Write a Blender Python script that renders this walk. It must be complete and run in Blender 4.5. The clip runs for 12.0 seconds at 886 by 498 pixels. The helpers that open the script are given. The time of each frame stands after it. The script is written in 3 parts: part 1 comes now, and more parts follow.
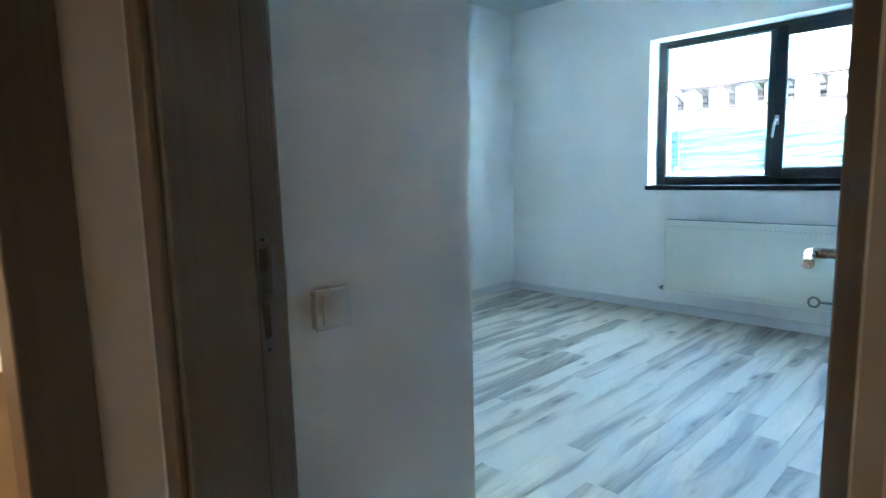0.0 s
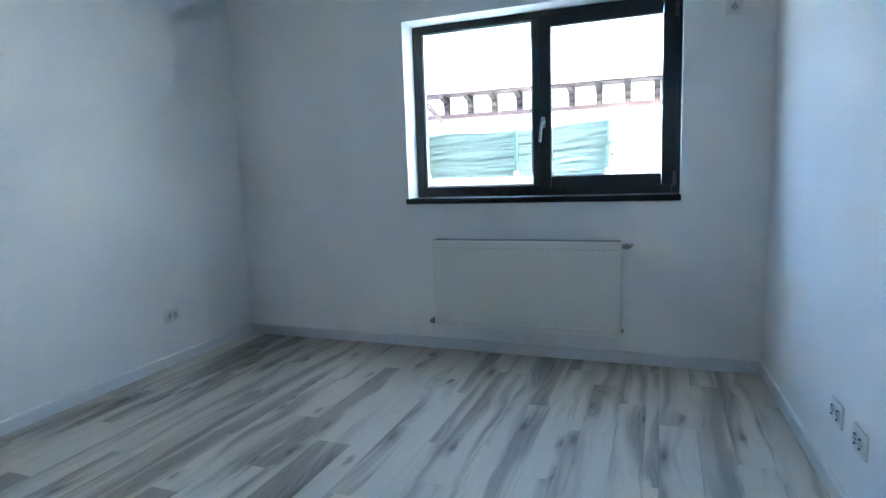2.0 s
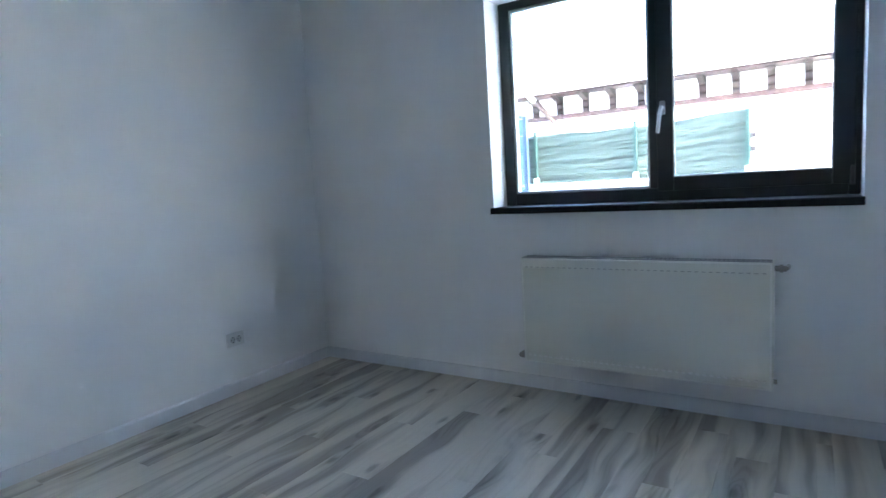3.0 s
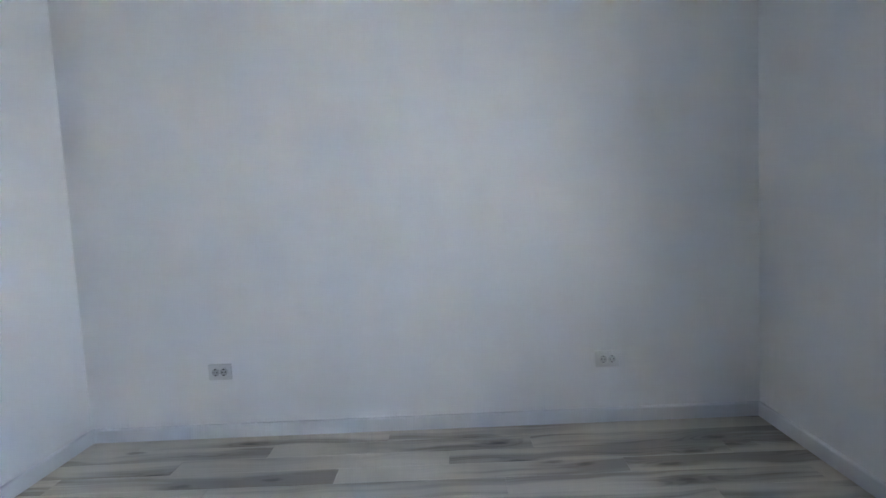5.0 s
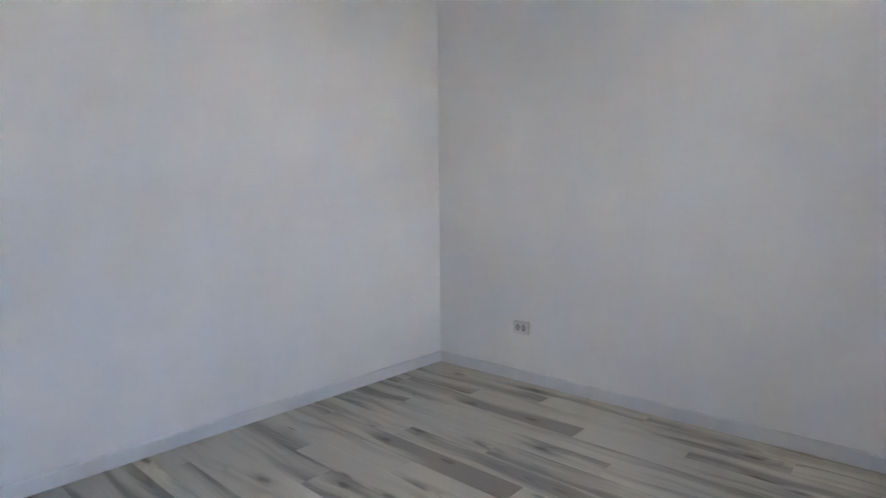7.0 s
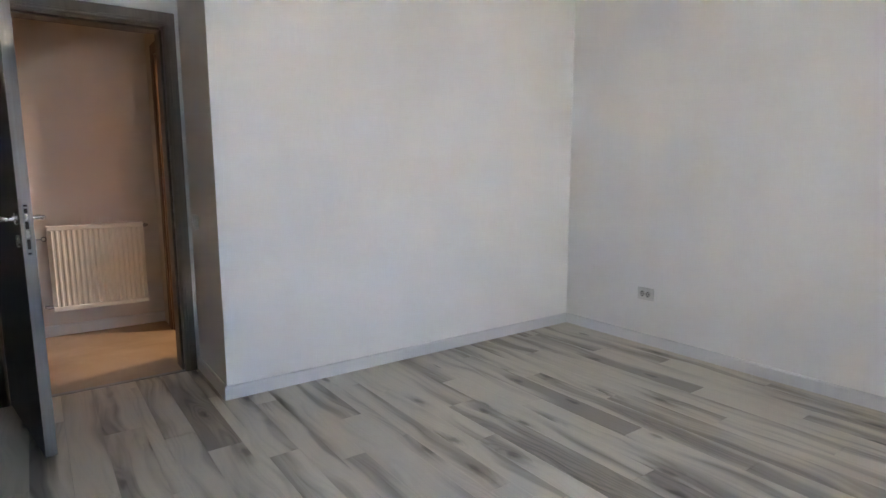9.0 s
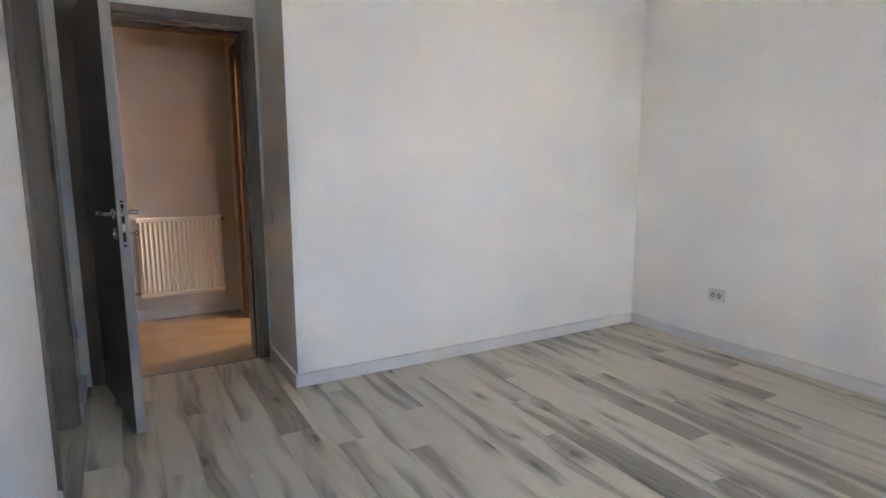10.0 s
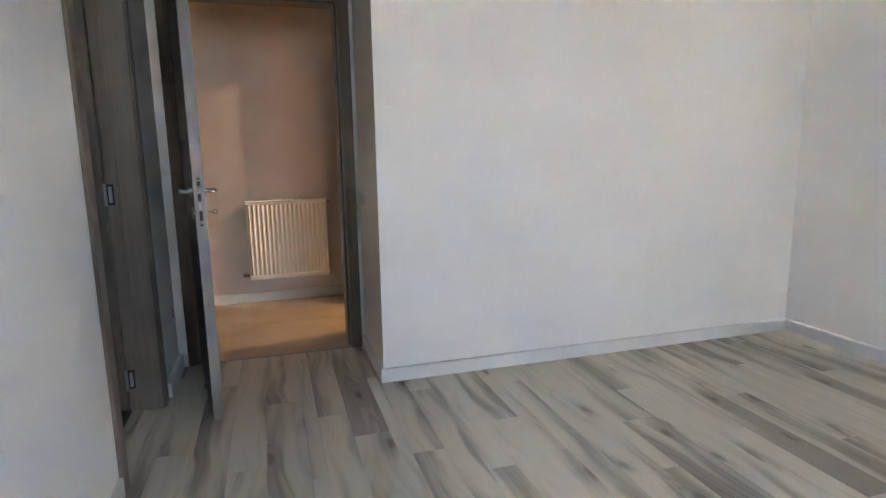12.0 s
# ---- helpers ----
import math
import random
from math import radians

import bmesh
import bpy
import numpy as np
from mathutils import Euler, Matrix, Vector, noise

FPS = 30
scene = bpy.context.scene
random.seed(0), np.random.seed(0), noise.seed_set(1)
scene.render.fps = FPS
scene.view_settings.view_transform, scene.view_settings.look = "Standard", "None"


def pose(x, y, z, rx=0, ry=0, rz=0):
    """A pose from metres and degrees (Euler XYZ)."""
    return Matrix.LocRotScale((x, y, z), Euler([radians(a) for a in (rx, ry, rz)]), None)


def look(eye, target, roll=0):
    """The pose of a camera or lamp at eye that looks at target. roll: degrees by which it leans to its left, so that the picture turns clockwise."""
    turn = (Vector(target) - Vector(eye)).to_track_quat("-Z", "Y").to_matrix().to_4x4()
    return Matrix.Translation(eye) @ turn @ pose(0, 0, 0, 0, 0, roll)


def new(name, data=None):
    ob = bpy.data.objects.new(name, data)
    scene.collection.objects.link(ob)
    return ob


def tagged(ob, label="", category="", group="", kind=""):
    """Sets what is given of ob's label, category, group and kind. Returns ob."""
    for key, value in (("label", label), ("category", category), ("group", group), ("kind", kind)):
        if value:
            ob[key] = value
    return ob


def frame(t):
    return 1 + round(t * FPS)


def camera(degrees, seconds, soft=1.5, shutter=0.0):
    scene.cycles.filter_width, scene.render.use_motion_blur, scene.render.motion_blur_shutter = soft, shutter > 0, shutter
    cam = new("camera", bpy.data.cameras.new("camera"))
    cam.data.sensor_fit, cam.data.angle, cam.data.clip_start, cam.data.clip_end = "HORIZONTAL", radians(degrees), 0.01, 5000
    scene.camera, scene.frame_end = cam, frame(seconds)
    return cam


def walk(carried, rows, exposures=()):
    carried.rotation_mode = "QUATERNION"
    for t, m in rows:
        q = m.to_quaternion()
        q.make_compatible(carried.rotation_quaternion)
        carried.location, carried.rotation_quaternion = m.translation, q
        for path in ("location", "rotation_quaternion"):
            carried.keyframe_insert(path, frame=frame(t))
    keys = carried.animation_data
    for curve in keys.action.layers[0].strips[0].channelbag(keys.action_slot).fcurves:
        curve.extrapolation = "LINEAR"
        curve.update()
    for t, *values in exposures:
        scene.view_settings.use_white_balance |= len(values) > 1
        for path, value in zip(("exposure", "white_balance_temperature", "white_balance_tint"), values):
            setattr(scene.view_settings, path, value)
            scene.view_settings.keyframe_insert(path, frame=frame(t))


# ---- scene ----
cam = camera(75.6, 12.0, soft=1.4, shutter=0.12)
PATH = [
    (0, (3.603, -1.076, 1.179), (2.195, 0.32, 0.918), -1.4),
    (0.5, (3.344, -0.909, 1.184), (2.241, 0.737, 0.91), -1.2),
    (1, (3.171, -0.696, 1.2), (2.307, 1.086, 0.924), -1.4),
    (1.5, (3.094, -0.403, 1.193), (2.352, 1.435, 0.922), -1.6),
    (2, (3.032, -0.085, 1.213), (2.322, 1.766, 0.947), -2.0),
    (2.5, (2.972, 0.245, 1.204), (2.217, 2.08, 0.952), -2.5),
    (3, (2.945, 0.573, 1.197), (1.867, 2.243, 0.97), -3.5),
    (3.5, (2.972, 0.896, 1.187), (1.489, 2.224, 0.995), -3.9),
    (3.7, (2.993, 1.042, 1.181), (1.38, 2.211, 0.999), -3.8),
    (5.3, (2.897, 2.116, 1.183), (0.933, 1.775, 1.024), -2.5),
    (5.5, (2.893, 2.189, 1.187), (0.973, 1.65, 1.034), -2.2),
    (6, (2.898, 2.396, 1.174), (1.152, 1.43, 1.039), -1.92),
    (6.5, (2.942, 2.618, 1.217), (1.358, 1.408, 1.058), -1.3),
    (8.3, (3.307, 2.98, 1.207), (2.008, 1.48, 0.96), 0.09),
    (8.5, (3.334, 2.994, 1.203), (2.071, 1.464, 0.946), -0.1),
    (9, (3.38, 3.022, 1.217), (2.224, 1.415, 0.935), -0.19),
    (9.5, (3.412, 3.03, 1.24), (2.355, 1.358, 0.941), -0.18),
    (10, (3.416, 3.037, 1.241), (2.439, 1.319, 0.937), -0.17),
    (10.5, (3.42, 3.04, 1.242), (2.492, 1.298, 0.92), -0.16),
    (11, (3.4, 3.008, 1.22), (2.506, 1.251, 0.884), -0.16),
    (11.5, (3.304, 2.936, 1.212), (2.49, 1.142, 0.867), -0.35),
    (12, (3.12, 2.764, 1.165), (2.554, 0.876, 0.829), -0.98),
]
EXPO = [(0, 7.62, 4900, -22), (0.5, 7.15, 4960, -20), (1, 6.90, 5150, -17), (2, 6.55, 5400, -9), (3.5, 6.32, 5640, -2), (5.5, 6.58, 6330, 2),
        (6, 6.42, 6470, 3), (6.5, 6.35, 6680, 4), (8.5, 6.52, 7350, 5), (9.5, 6.70, 7600, 5), (12, 6.76, 7750, 4)]
walk(cam, [(t, look(eye, target, roll)) for t, eye, target, roll in PATH], exposures=EXPO)

# ---- daylight ----
world = bpy.data.worlds.new("overcast_sky")
scene.world = world
world.use_nodes = True
wn, wl = world.node_tree.nodes, world.node_tree.links
sky = wn.new("ShaderNodeTexSky")
sky.sky_type = "NISHITA"
sky.sun_disc = False
sky.sun_elevation, sky.sun_rotation = radians(24), radians(120)
sky.air_density, sky.dust_density, sky.ozone_density = 0.5, 9, 1.0
wl.new(sky.outputs[0], wn["Background"].inputs[0])
wn["Background"].inputs[1].default_value = 0.15
sun = new("sun", bpy.data.lights.new("sun", "SUN"))
sun.data.energy, sun.data.angle, sun.data.color = 0.5, radians(14), (1, 0.96, 0.9)
sun.matrix_world = look((15.82, -9.14, 8.13), (0, 0, 0))
# the lamp that burns in the bathroom beside the hall
bulb = new("bathroom_lamp", bpy.data.lights.new("bathroom_lamp", "POINT"))
bulb.data.energy, bulb.data.shadow_soft_size, bulb.data.color = 0.66, 0.04, (1, 0.65, 0.44)
bulb.location = (1.66, -1.17, 2.28)

# ---- plan, in metres ----
YW, H = 3.515, 2.69            # window wall, ceiling
XN = 2.62                      # side of the entry niche
YD, YH = -0.59, -0.765         # door wall, room side and hall side
XE0, XE1, YE = 3.595, 3.685, 0.70  # east wall at the window, at the second door, and where that door's casing begins
XQ = 3.668                     # east side of the niche


# ---- materials ----
def material(name, base, rough=0.6, metal=0.0):
    m = bpy.data.materials.new(name)
    m.use_nodes = True
    b = m.node_tree.nodes["Principled BSDF"]
    b.inputs["Base Color"].default_value = (*base, 1)
    b.inputs["Roughness"].default_value = rough
    b.inputs["Metallic"].default_value = metal
    return m


def node(m, kind, **inputs):
    n = m.node_tree.nodes.new(kind)
    for k, v in inputs.items():
        n.inputs[k.replace("_", " ")].default_value = v
    return n


def wire(m, a, out, b, inp):
    m.node_tree.links.new(a.outputs[out], b.inputs[inp])


def coords(m, scale, offset_by_object=True):
    """Object coordinates, scaled, shifted for each object by its own random number."""
    tc = node(m, "ShaderNodeTexCoord")
    mp = node(m, "ShaderNodeMapping")
    mp.inputs["Scale"].default_value = scale
    wire(m, tc, "Object", mp, "Vector")
    if offset_by_object:
        oi = node(m, "ShaderNodeObjectInfo")
        mul = node(m, "ShaderNodeVectorMath")
        mul.operation = "SCALE"
        mul.inputs[0].default_value = (37.0, 91.0, 53.0)
        wire(m, oi, "Random", mul, "Scale")
        wire(m, mul, "Vector", mp, "Location")
    return mp


def ramp(m, fac_node, stops, out="Fac"):
    r = node(m, "ShaderNodeValToRGB")
    while len(r.color_ramp.elements) < len(stops):
        r.color_ramp.elements.new(0.5)
    for e, (p, c) in zip(r.color_ramp.elements, stops):
        e.position, e.color = p, (*c, 1)
    wire(m, fac_node, out, r, "Fac")
    return r


def mixed(m, a, b, fac, mode="MIX"):
    """A colour mix of two nodes' colour outputs; fac is a number or a (node, output)."""
    x = node(m, "ShaderNodeMix")
    x.data_type, x.blend_type = "RGBA", mode
    for v, s in ((a, 6), (b, 7)):
        if isinstance(v, tuple):
            x.inputs[s].default_value = (*v, 1)
        else:
            m.node_tree.links.new(v.outputs[2] if v.bl_idname == "ShaderNodeMix" else v.outputs[0], x.inputs[s])
    if isinstance(fac, (int, float)):
        x.inputs[0].default_value = fac
    else:
        wire(m, fac[0], fac[1], x, 0)
    return x


def bump(m, src, out, strength, distance):
    b = node(m, "ShaderNodeBump", Strength=strength, Distance=distance)
    wire(m, src, out, b, "Height")
    wire(m, b, "Normal", m.node_tree.nodes["Principled BSDF"], "Normal")


def painted(name, base, rough, blotch=0.03, relief=0.25):
    """Rolled wall paint: faint blotches and the fine texture of the roller."""
    m = material(name, base, rough)
    cp = coords(m, (1, 1, 1), False)
    big = node(m, "ShaderNodeTexNoise", Scale=1.3, Detail=3.0)
    wire(m, cp, "Vector", big, "Vector")
    lo = tuple(c * (1 - blotch) for c in base)
    hi = tuple(min(1, c * (1 + blotch)) for c in base)
    r = ramp(m, big, [(0.35, lo), (0.65, hi)])
    wire(m, r, "Color", m.node_tree.nodes["Principled BSDF"], "Base Color")
    fine = node(m, "ShaderNodeTexNoise", Scale=260.0, Detail=2.0)
    wire(m, cp, "Vector", fine, "Vector")
    bump(m, fine, "Fac", relief, 0.0006)
    return m


WALL = painted("wall_paint", (0.88, 0.875, 0.865), 0.75, 0.02, 0.12)
CEIL = painted("ceiling_paint", (0.87, 0.87, 0.86), 0.85)
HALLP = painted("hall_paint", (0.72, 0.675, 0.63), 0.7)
BASEB = painted("baseboard_white", (0.74, 0.745, 0.75), 0.4, 0.02, 0.05)
PLASTIC = painted("socket_plastic", (0.72, 0.72, 0.70), 0.35, 0.02, 0.03)
# Darker copy of the socket plastic; the cup's recess shade is in its colour.
CUPSHADE = painted("socket_cup_shade", (0.47, 0.47, 0.458), 0.4, 0.05, 0.03)
SEAL = material("door_seal_brown", (0.13, 0.113, 0.098), 0.6)
RAWBOARD = painted("raw_board_brown", (0.075, 0.043, 0.026), 0.8, 0.2, 0.3)
# Near-black: screw heads, and shade of holes and slots, painted instead of cut.
HOLE = material("dark_hole", (0.012, 0.012, 0.012), 0.8)
# Lighter enamel copy: the light on beads and rim is put in colour.
RADLIT = painted("radiator_enamel_lit", (0.92, 0.92, 0.87), 0.3, 0.01, 0.02)
RADW = painted("radiator_enamel", (0.82, 0.822, 0.75), 0.35, 0.02, 0.03)
# Grey copy of the enamel; shade of the uncut top slots is painted in.
SLOTSHADE = painted("radiator_slot_shade", (0.52, 0.52, 0.48), 0.5, 0.05, 0.1)
GRILLE = painted("radiator_grille", (0.35, 0.36, 0.36), 0.5, 0.05, 0.1)
FOILED = painted("window_foil_anthracite", (0.012, 0.017, 0.022), 0.42, 0.15, 0.3)
SILLM = painted("window_sill_dark", (0.012, 0.012, 0.014), 0.6, 0.2, 0.2)
SILLM.node_tree.nodes["Principled BSDF"].inputs["Specular IOR Level"].default_value = 0.22
HINGEG = painted("hinge_cover_grey", (0.07, 0.072, 0.078), 0.5, 0.1, 0.1)
BEAD = material("glazing_seal", (0.30, 0.31, 0.32), 0.5)


def metal(name, base, rough):
    m = material(name, base, rough, 1.0)
    cp = coords(m, (1, 1, 1))
    n = node(m, "ShaderNodeTexNoise", Scale=60.0, Detail=3.0)
    wire(m, cp, "Vector", n, "Vector")
    mr = node(m, "ShaderNodeMapRange")
    mr.inputs["To Min"].default_value, mr.inputs["To Max"].default_value = rough * 0.8, rough * 1.3
    wire(m, n, "Fac", mr, "Value")
    wire(m, mr, "Result", m.node_tree.nodes["Principled BSDF"], "Roughness")
    return m


SATIN = metal("satin_aluminium", (0.34, 0.35, 0.36), 0.55)
CHROME = metal("satin_chrome", (0.46, 0.46, 0.46), 0.26)
PLATE = metal("zinc_plate", (0.42, 0.42, 0.43), 0.5)
STEEL = metal("brushed_steel", (0.26, 0.26, 0.26), 0.38)
BRASS = metal("valve_nickel", (0.33, 0.31, 0.28), 0.3)


def grained(name, dark, light, rough, along=2, fine=110.0):
    """Foil with a straight wood grain that runs along one axis."""
    m = material(name, light, rough)
    s = [fine, fine, fine]
    s[along] = fine / 45
    cp = coords(m, s)
    n = node(m, "ShaderNodeTexNoise", Scale=1.0, Detail=5.0, Roughness=0.6)
    wire(m, cp, "Vector", n, "Vector")
    s2 = [9.0, 9.0, 9.0]
    s2[along] = 0.5
    cp2 = coords(m, s2)
    n2 = node(m, "ShaderNodeTexNoise", Scale=1.0, Detail=3.0)
    wire(m, cp2, "Vector", n2, "Vector")
    mid = tuple((a + b) / 2 for a, b in zip(dark, light))
    x = mixed(m, ramp(m, n, [(0.3, dark), (0.7, light)]), ramp(m, n2, [(0.3, dark), (0.5, mid), (0.7, light)]), 0.4)
    wire(m, x, 2, m.node_tree.nodes["Principled BSDF"], "Base Color")
    bump(m, n, "Fac", 0.15, 0.0006)
    return m


FRAMEW = grained("door_frame_taupe_oak", (0.150, 0.126, 0.106), (0.228, 0.194, 0.165), 0.5)
LEAFW = grained("door_leaf_taupe_oak", (0.108, 0.086, 0.070), (0.170, 0.140, 0.116), 0.5)
EDGEW = grained("door_edge_grey", (0.25, 0.235, 0.215), (0.33, 0.312, 0.29), 0.45)
BATHW = grained("bathroom_frame_oak", (0.13, 0.08, 0.05), (0.23, 0.15, 0.10), 0.5)


def laminate():
    """Pale limed oak print: broad grey-brown swaths that wander along the board, figure and fibres inside them, a few knots."""
    m = material("limed_oak_laminate", (0.4, 0.38, 0.35), 0.5)
    bsdf = m.node_tree.nodes["Principled BSDF"]
    bsdf.inputs["Specular IOR Level"].default_value = 0.28
    base = coords(m, (1.0, 1.0, 1.0))

    def calc(op, a, b, c=None):
        n = node(m, "ShaderNodeMath")
        n.operation = op
        for k, v in enumerate((a, b, c)):
            if v is None:
                continue
            if isinstance(v, (int, float)):
                n.inputs[k].default_value = v
            else:
                m.node_tree.links.new(v, n.inputs[k])
        return n.outputs[0]

    def moved(vec, src, amount):
        n = node(m, "ShaderNodeVectorMath")
        n.operation = "MULTIPLY_ADD"
        wire(m, src, "Color", n, 0)
        n.inputs[1].default_value = amount
        wire(m, vec, "Vector", n, 2)
        return n

    def field(vec, scale, detail, rough=0.5, distortion=0.0):
        mp = node(m, "ShaderNodeMapping")
        mp.inputs["Scale"].default_value = scale
        wire(m, vec, "Vector", mp, "Vector")
        n = node(m, "ShaderNodeTexNoise", Scale=1.0, Detail=detail, Roughness=rough, Distortion=distortion)
        wire(m, mp, "Vector", n, "Vector")
        return n

    def soft(src, lo, hi, a=0.0, b=1.0):
        n = node(m, "ShaderNodeMapRange")
        n.interpolation_type = "SMOOTHSTEP"
        for k, v in (("From Min", lo), ("From Max", hi), ("To Min", a), ("To Max", b)):
            n.inputs[k].default_value = v
        m.node_tree.links.new(src, n.inputs["Value"])
        return n.outputs["Result"]

    # knots on few cells; the swaths bend round them
    cell = node(m, "ShaderNodeMapping")
    cell.inputs["Scale"].default_value = (6.2, 2.3, 1.0)
    wire(m, base, "Vector", cell, "Vector")
    knot_v = moved(cell, field(base, (30.0, 14.0, 1.0), 2.0), (0.16, 0.16, 0.0))
    vor = node(m, "ShaderNodeTexVoronoi", Scale=1.0, Randomness=0.9)
    vor.voronoi_dimensions = "2D"
    wire(m, knot_v, "Vector", vor, "Vector")
    sep = node(m, "ShaderNodeSeparateColor")
    wire(m, vor, "Color", sep, "Color")
    few = calc("GREATER_THAN", sep.outputs["Red"], 0.72)
    dist = vor.outputs["Distance"]
    halo = calc("MULTIPLY", soft(dist, 0.06, 0.42, 1.0, 0.0), few)
    core = calc("MULTIPLY", soft(dist, 0.03, 0.15, 1.0, 0.0), few)

    wander = moved(base, field(base, (1.2, 1.7, 1.0), 1.5), (0.16, 0.0, 0.0))
    swath = field(wander, (8.5, 0.6, 1.0), 2.2, 0.5)
    strand = field(wander, (34.0, 1.1, 1.0), 2.5, 0.55)
    fibre = field(wander, (120.0, 3.0, 1.0), 3.0, 0.6)
    oi = node(m, "ShaderNodeObjectInfo")
    tone = calc("MULTIPLY_ADD", oi.outputs["Random"], 0.085, swath.outputs["Fac"])
    tone = calc("MULTIPLY_ADD", strand.outputs["Fac"], 0.10, tone)
    tone = calc("MULTIPLY_ADD", halo, -0.10, tone)
    dark = soft(tone, 0.42, 0.660, 1.0, 0.0)
    body = node(m, "ShaderNodeValToRGB")
    stops = [(0.0, (0.625, 0.572, 0.486)), (0.35, (0.558, 0.508, 0.428)), (0.70, (0.448, 0.402, 0.340)), (1.0, (0.340, 0.300, 0.253))]
    while len(body.color_ramp.elements) < len(stops):
        body.color_ramp.elements.new(0.5)
    for e, (p, c) in zip(body.color_ramp.elements, stops):
        e.position, e.color = p, (*c, 1)
    m.node_tree.links.new(dark, body.inputs["Fac"])
    # cathedral figure: contour lines of a long soft field, strongest inside the swaths
    arch = field(wander, (6.0, 0.55, 1.0), 1.2, 0.4)
    rings = calc("SINE", calc("MULTIPLY_ADD", halo, 9.0, calc("MULTIPLY", arch.outputs["Fac"], 120.0)), 0.0)
    where = soft(field(base, (6.0, 1.3, 1.0), 2.0).outputs["Fac"], 0.42, 0.62)
    figure = calc("MULTIPLY", soft(rings, -0.2, 1.0), calc("MULTIPLY", where, calc("MULTIPLY_ADD", dark, 0.75, 0.25)))
    pores = soft(fibre.outputs["Fac"], 0.30, 0.52, 1.0, 0.0)
    thread = calc("MULTIPLY", soft(strand.outputs["Fac"], 0.28, 0.42, 1.0, 0.0), dark)
    shade = calc("MULTIPLY_ADD", figure, -0.20, 1.0)
    shade = calc("MULTIPLY_ADD", pores, -0.05, shade)
    shade = calc("MULTIPLY_ADD", thread, -0.22, shade)
    shade = calc("MULTIPLY_ADD", core, -0.42, shade)
    grey = node(m, "ShaderNodeCombineColor")
    for k in range(3):
        m.node_tree.links.new(shade, grey.inputs[k])
    x = mixed(m, body, grey, 1.0, "MULTIPLY")
    wire(m, x, 2, bsdf, "Base Color")
    m.node_tree.links.new(soft(tone, 0.4, 0.8, 0.50, 0.62), bsdf.inputs["Roughness"])
    bump(m, fibre, "Fac", 0.12, 0.0005)
    return m


OAK = laminate()


def stone(name, a, b, rough, scale):
    m = material(name, a, rough)
    cp = coords(m, (1, 1, 1), False)
    n = node(m, "ShaderNodeTexNoise", Scale=scale, Detail=6.0, Roughness=0.6, Distortion=0.5)
    wire(m, cp, "Vector", n, "Vector")
    r = ramp(m, n, [(0.3, a), (0.7, b)])
    wire(m, r, "Color", m.node_tree.nodes["Principled BSDF"], "Base Color")
    n2 = node(m, "ShaderNodeTexNoise", Scale=scale * 20, Detail=3.0)
    wire(m, cp, "Vector", n2, "Vector")
    bump(m, n2, "Fac", 0.15, 0.001)
    return m


HALLF = stone("hall_floor_beige", (0.40, 0.33, 0.26), (0.52, 0.44, 0.35), 0.22, 2.5)
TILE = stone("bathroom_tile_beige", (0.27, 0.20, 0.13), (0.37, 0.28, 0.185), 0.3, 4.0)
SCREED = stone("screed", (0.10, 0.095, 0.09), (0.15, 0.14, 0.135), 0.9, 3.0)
ENAMEL = painted("bath_enamel", (0.80, 0.79, 0.76), 0.15, 0.01, 0.02)
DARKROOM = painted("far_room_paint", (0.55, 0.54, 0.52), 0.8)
RENDER_W = stone("house_render_white", (0.64, 0.615, 0.60), (0.72, 0.70, 0.685), 0.9, 1.5)
EARTH = stone("yard_concrete", (0.48, 0.48, 0.46), (0.60, 0.60, 0.58), 0.9, 0.7)
ROOFM = stone("roof_pale_metal", (0.40, 0.40, 0.41), (0.50, 0.50, 0.51), 0.5, 0.8)
TIMBER = grained("brown_stained_timber", (0.0125, 0.0052, 0.0048), (0.024, 0.0108, 0.0100), 0.6)
TIMBERX = grained("brown_rail_paint", (0.0250, 0.0085, 0.0080), (0.043, 0.0165, 0.0158), 0.5, along=0)
GREENP = painted("fence_post_green", (0.008, 0.035, 0.028), 0.5, 0.1, 0.1)
BLUEP = painted("gate_blue_paint", (0.046, 0.092, 0.120), 0.5, 0.08, 0.1)
BLUED = painted("gate_post_blue", (0.008, 0.024, 0.055), 0.5, 0.08, 0.1)


def netting():
    m = material("green_shade_net", (0.06, 0.16, 0.14), 0.8)
    cp = coords(m, (0.7, 1.0, 5.5), False)
    n = node(m, "ShaderNodeTexNoise", Scale=1.6, Detail=3.0, Distortion=0.6)
    wire(m, cp, "Vector", n, "Vector")
    r = ramp(m, n, [(0.35, (0.022, 0.034, 0.029)), (0.55, (0.032, 0.046, 0.040)), (0.72, (0.046, 0.061, 0.054))])
    wire(m, r, "Color", m.node_tree.nodes["Principled BSDF"], "Base Color")
    fold = node(m, "ShaderNodeTexNoise", Scale=1.0, Detail=3.0, Distortion=0.5)
    turn = node(m, "ShaderNodeMapping")
    turn.inputs["Rotation"].default_value = (0, radians(-14), 0)
    turn.inputs["Scale"].default_value = (2.6, 1.0, 48.0)
    wire(m, coords(m, (1, 1, 1), False), "Vector", turn, "Vector")
    wire(m, turn, "Vector", fold, "Vector")
    bump(m, fold, "Fac", 0.6, 0.010)
    return m


NET = netting()
WIREM = painted("fence_wire_pale", (0.13, 0.19, 0.18), 0.6, 0.08, 0.1)


def glazing():
    m = material("window_glass", (1, 1, 1), 0.0)
    b = m.node_tree.nodes["Principled BSDF"]
    b.inputs["Transmission Weight"].default_value = 1.0
    b.inputs["IOR"].default_value = 1.45
    return m


GLASS = glazing()


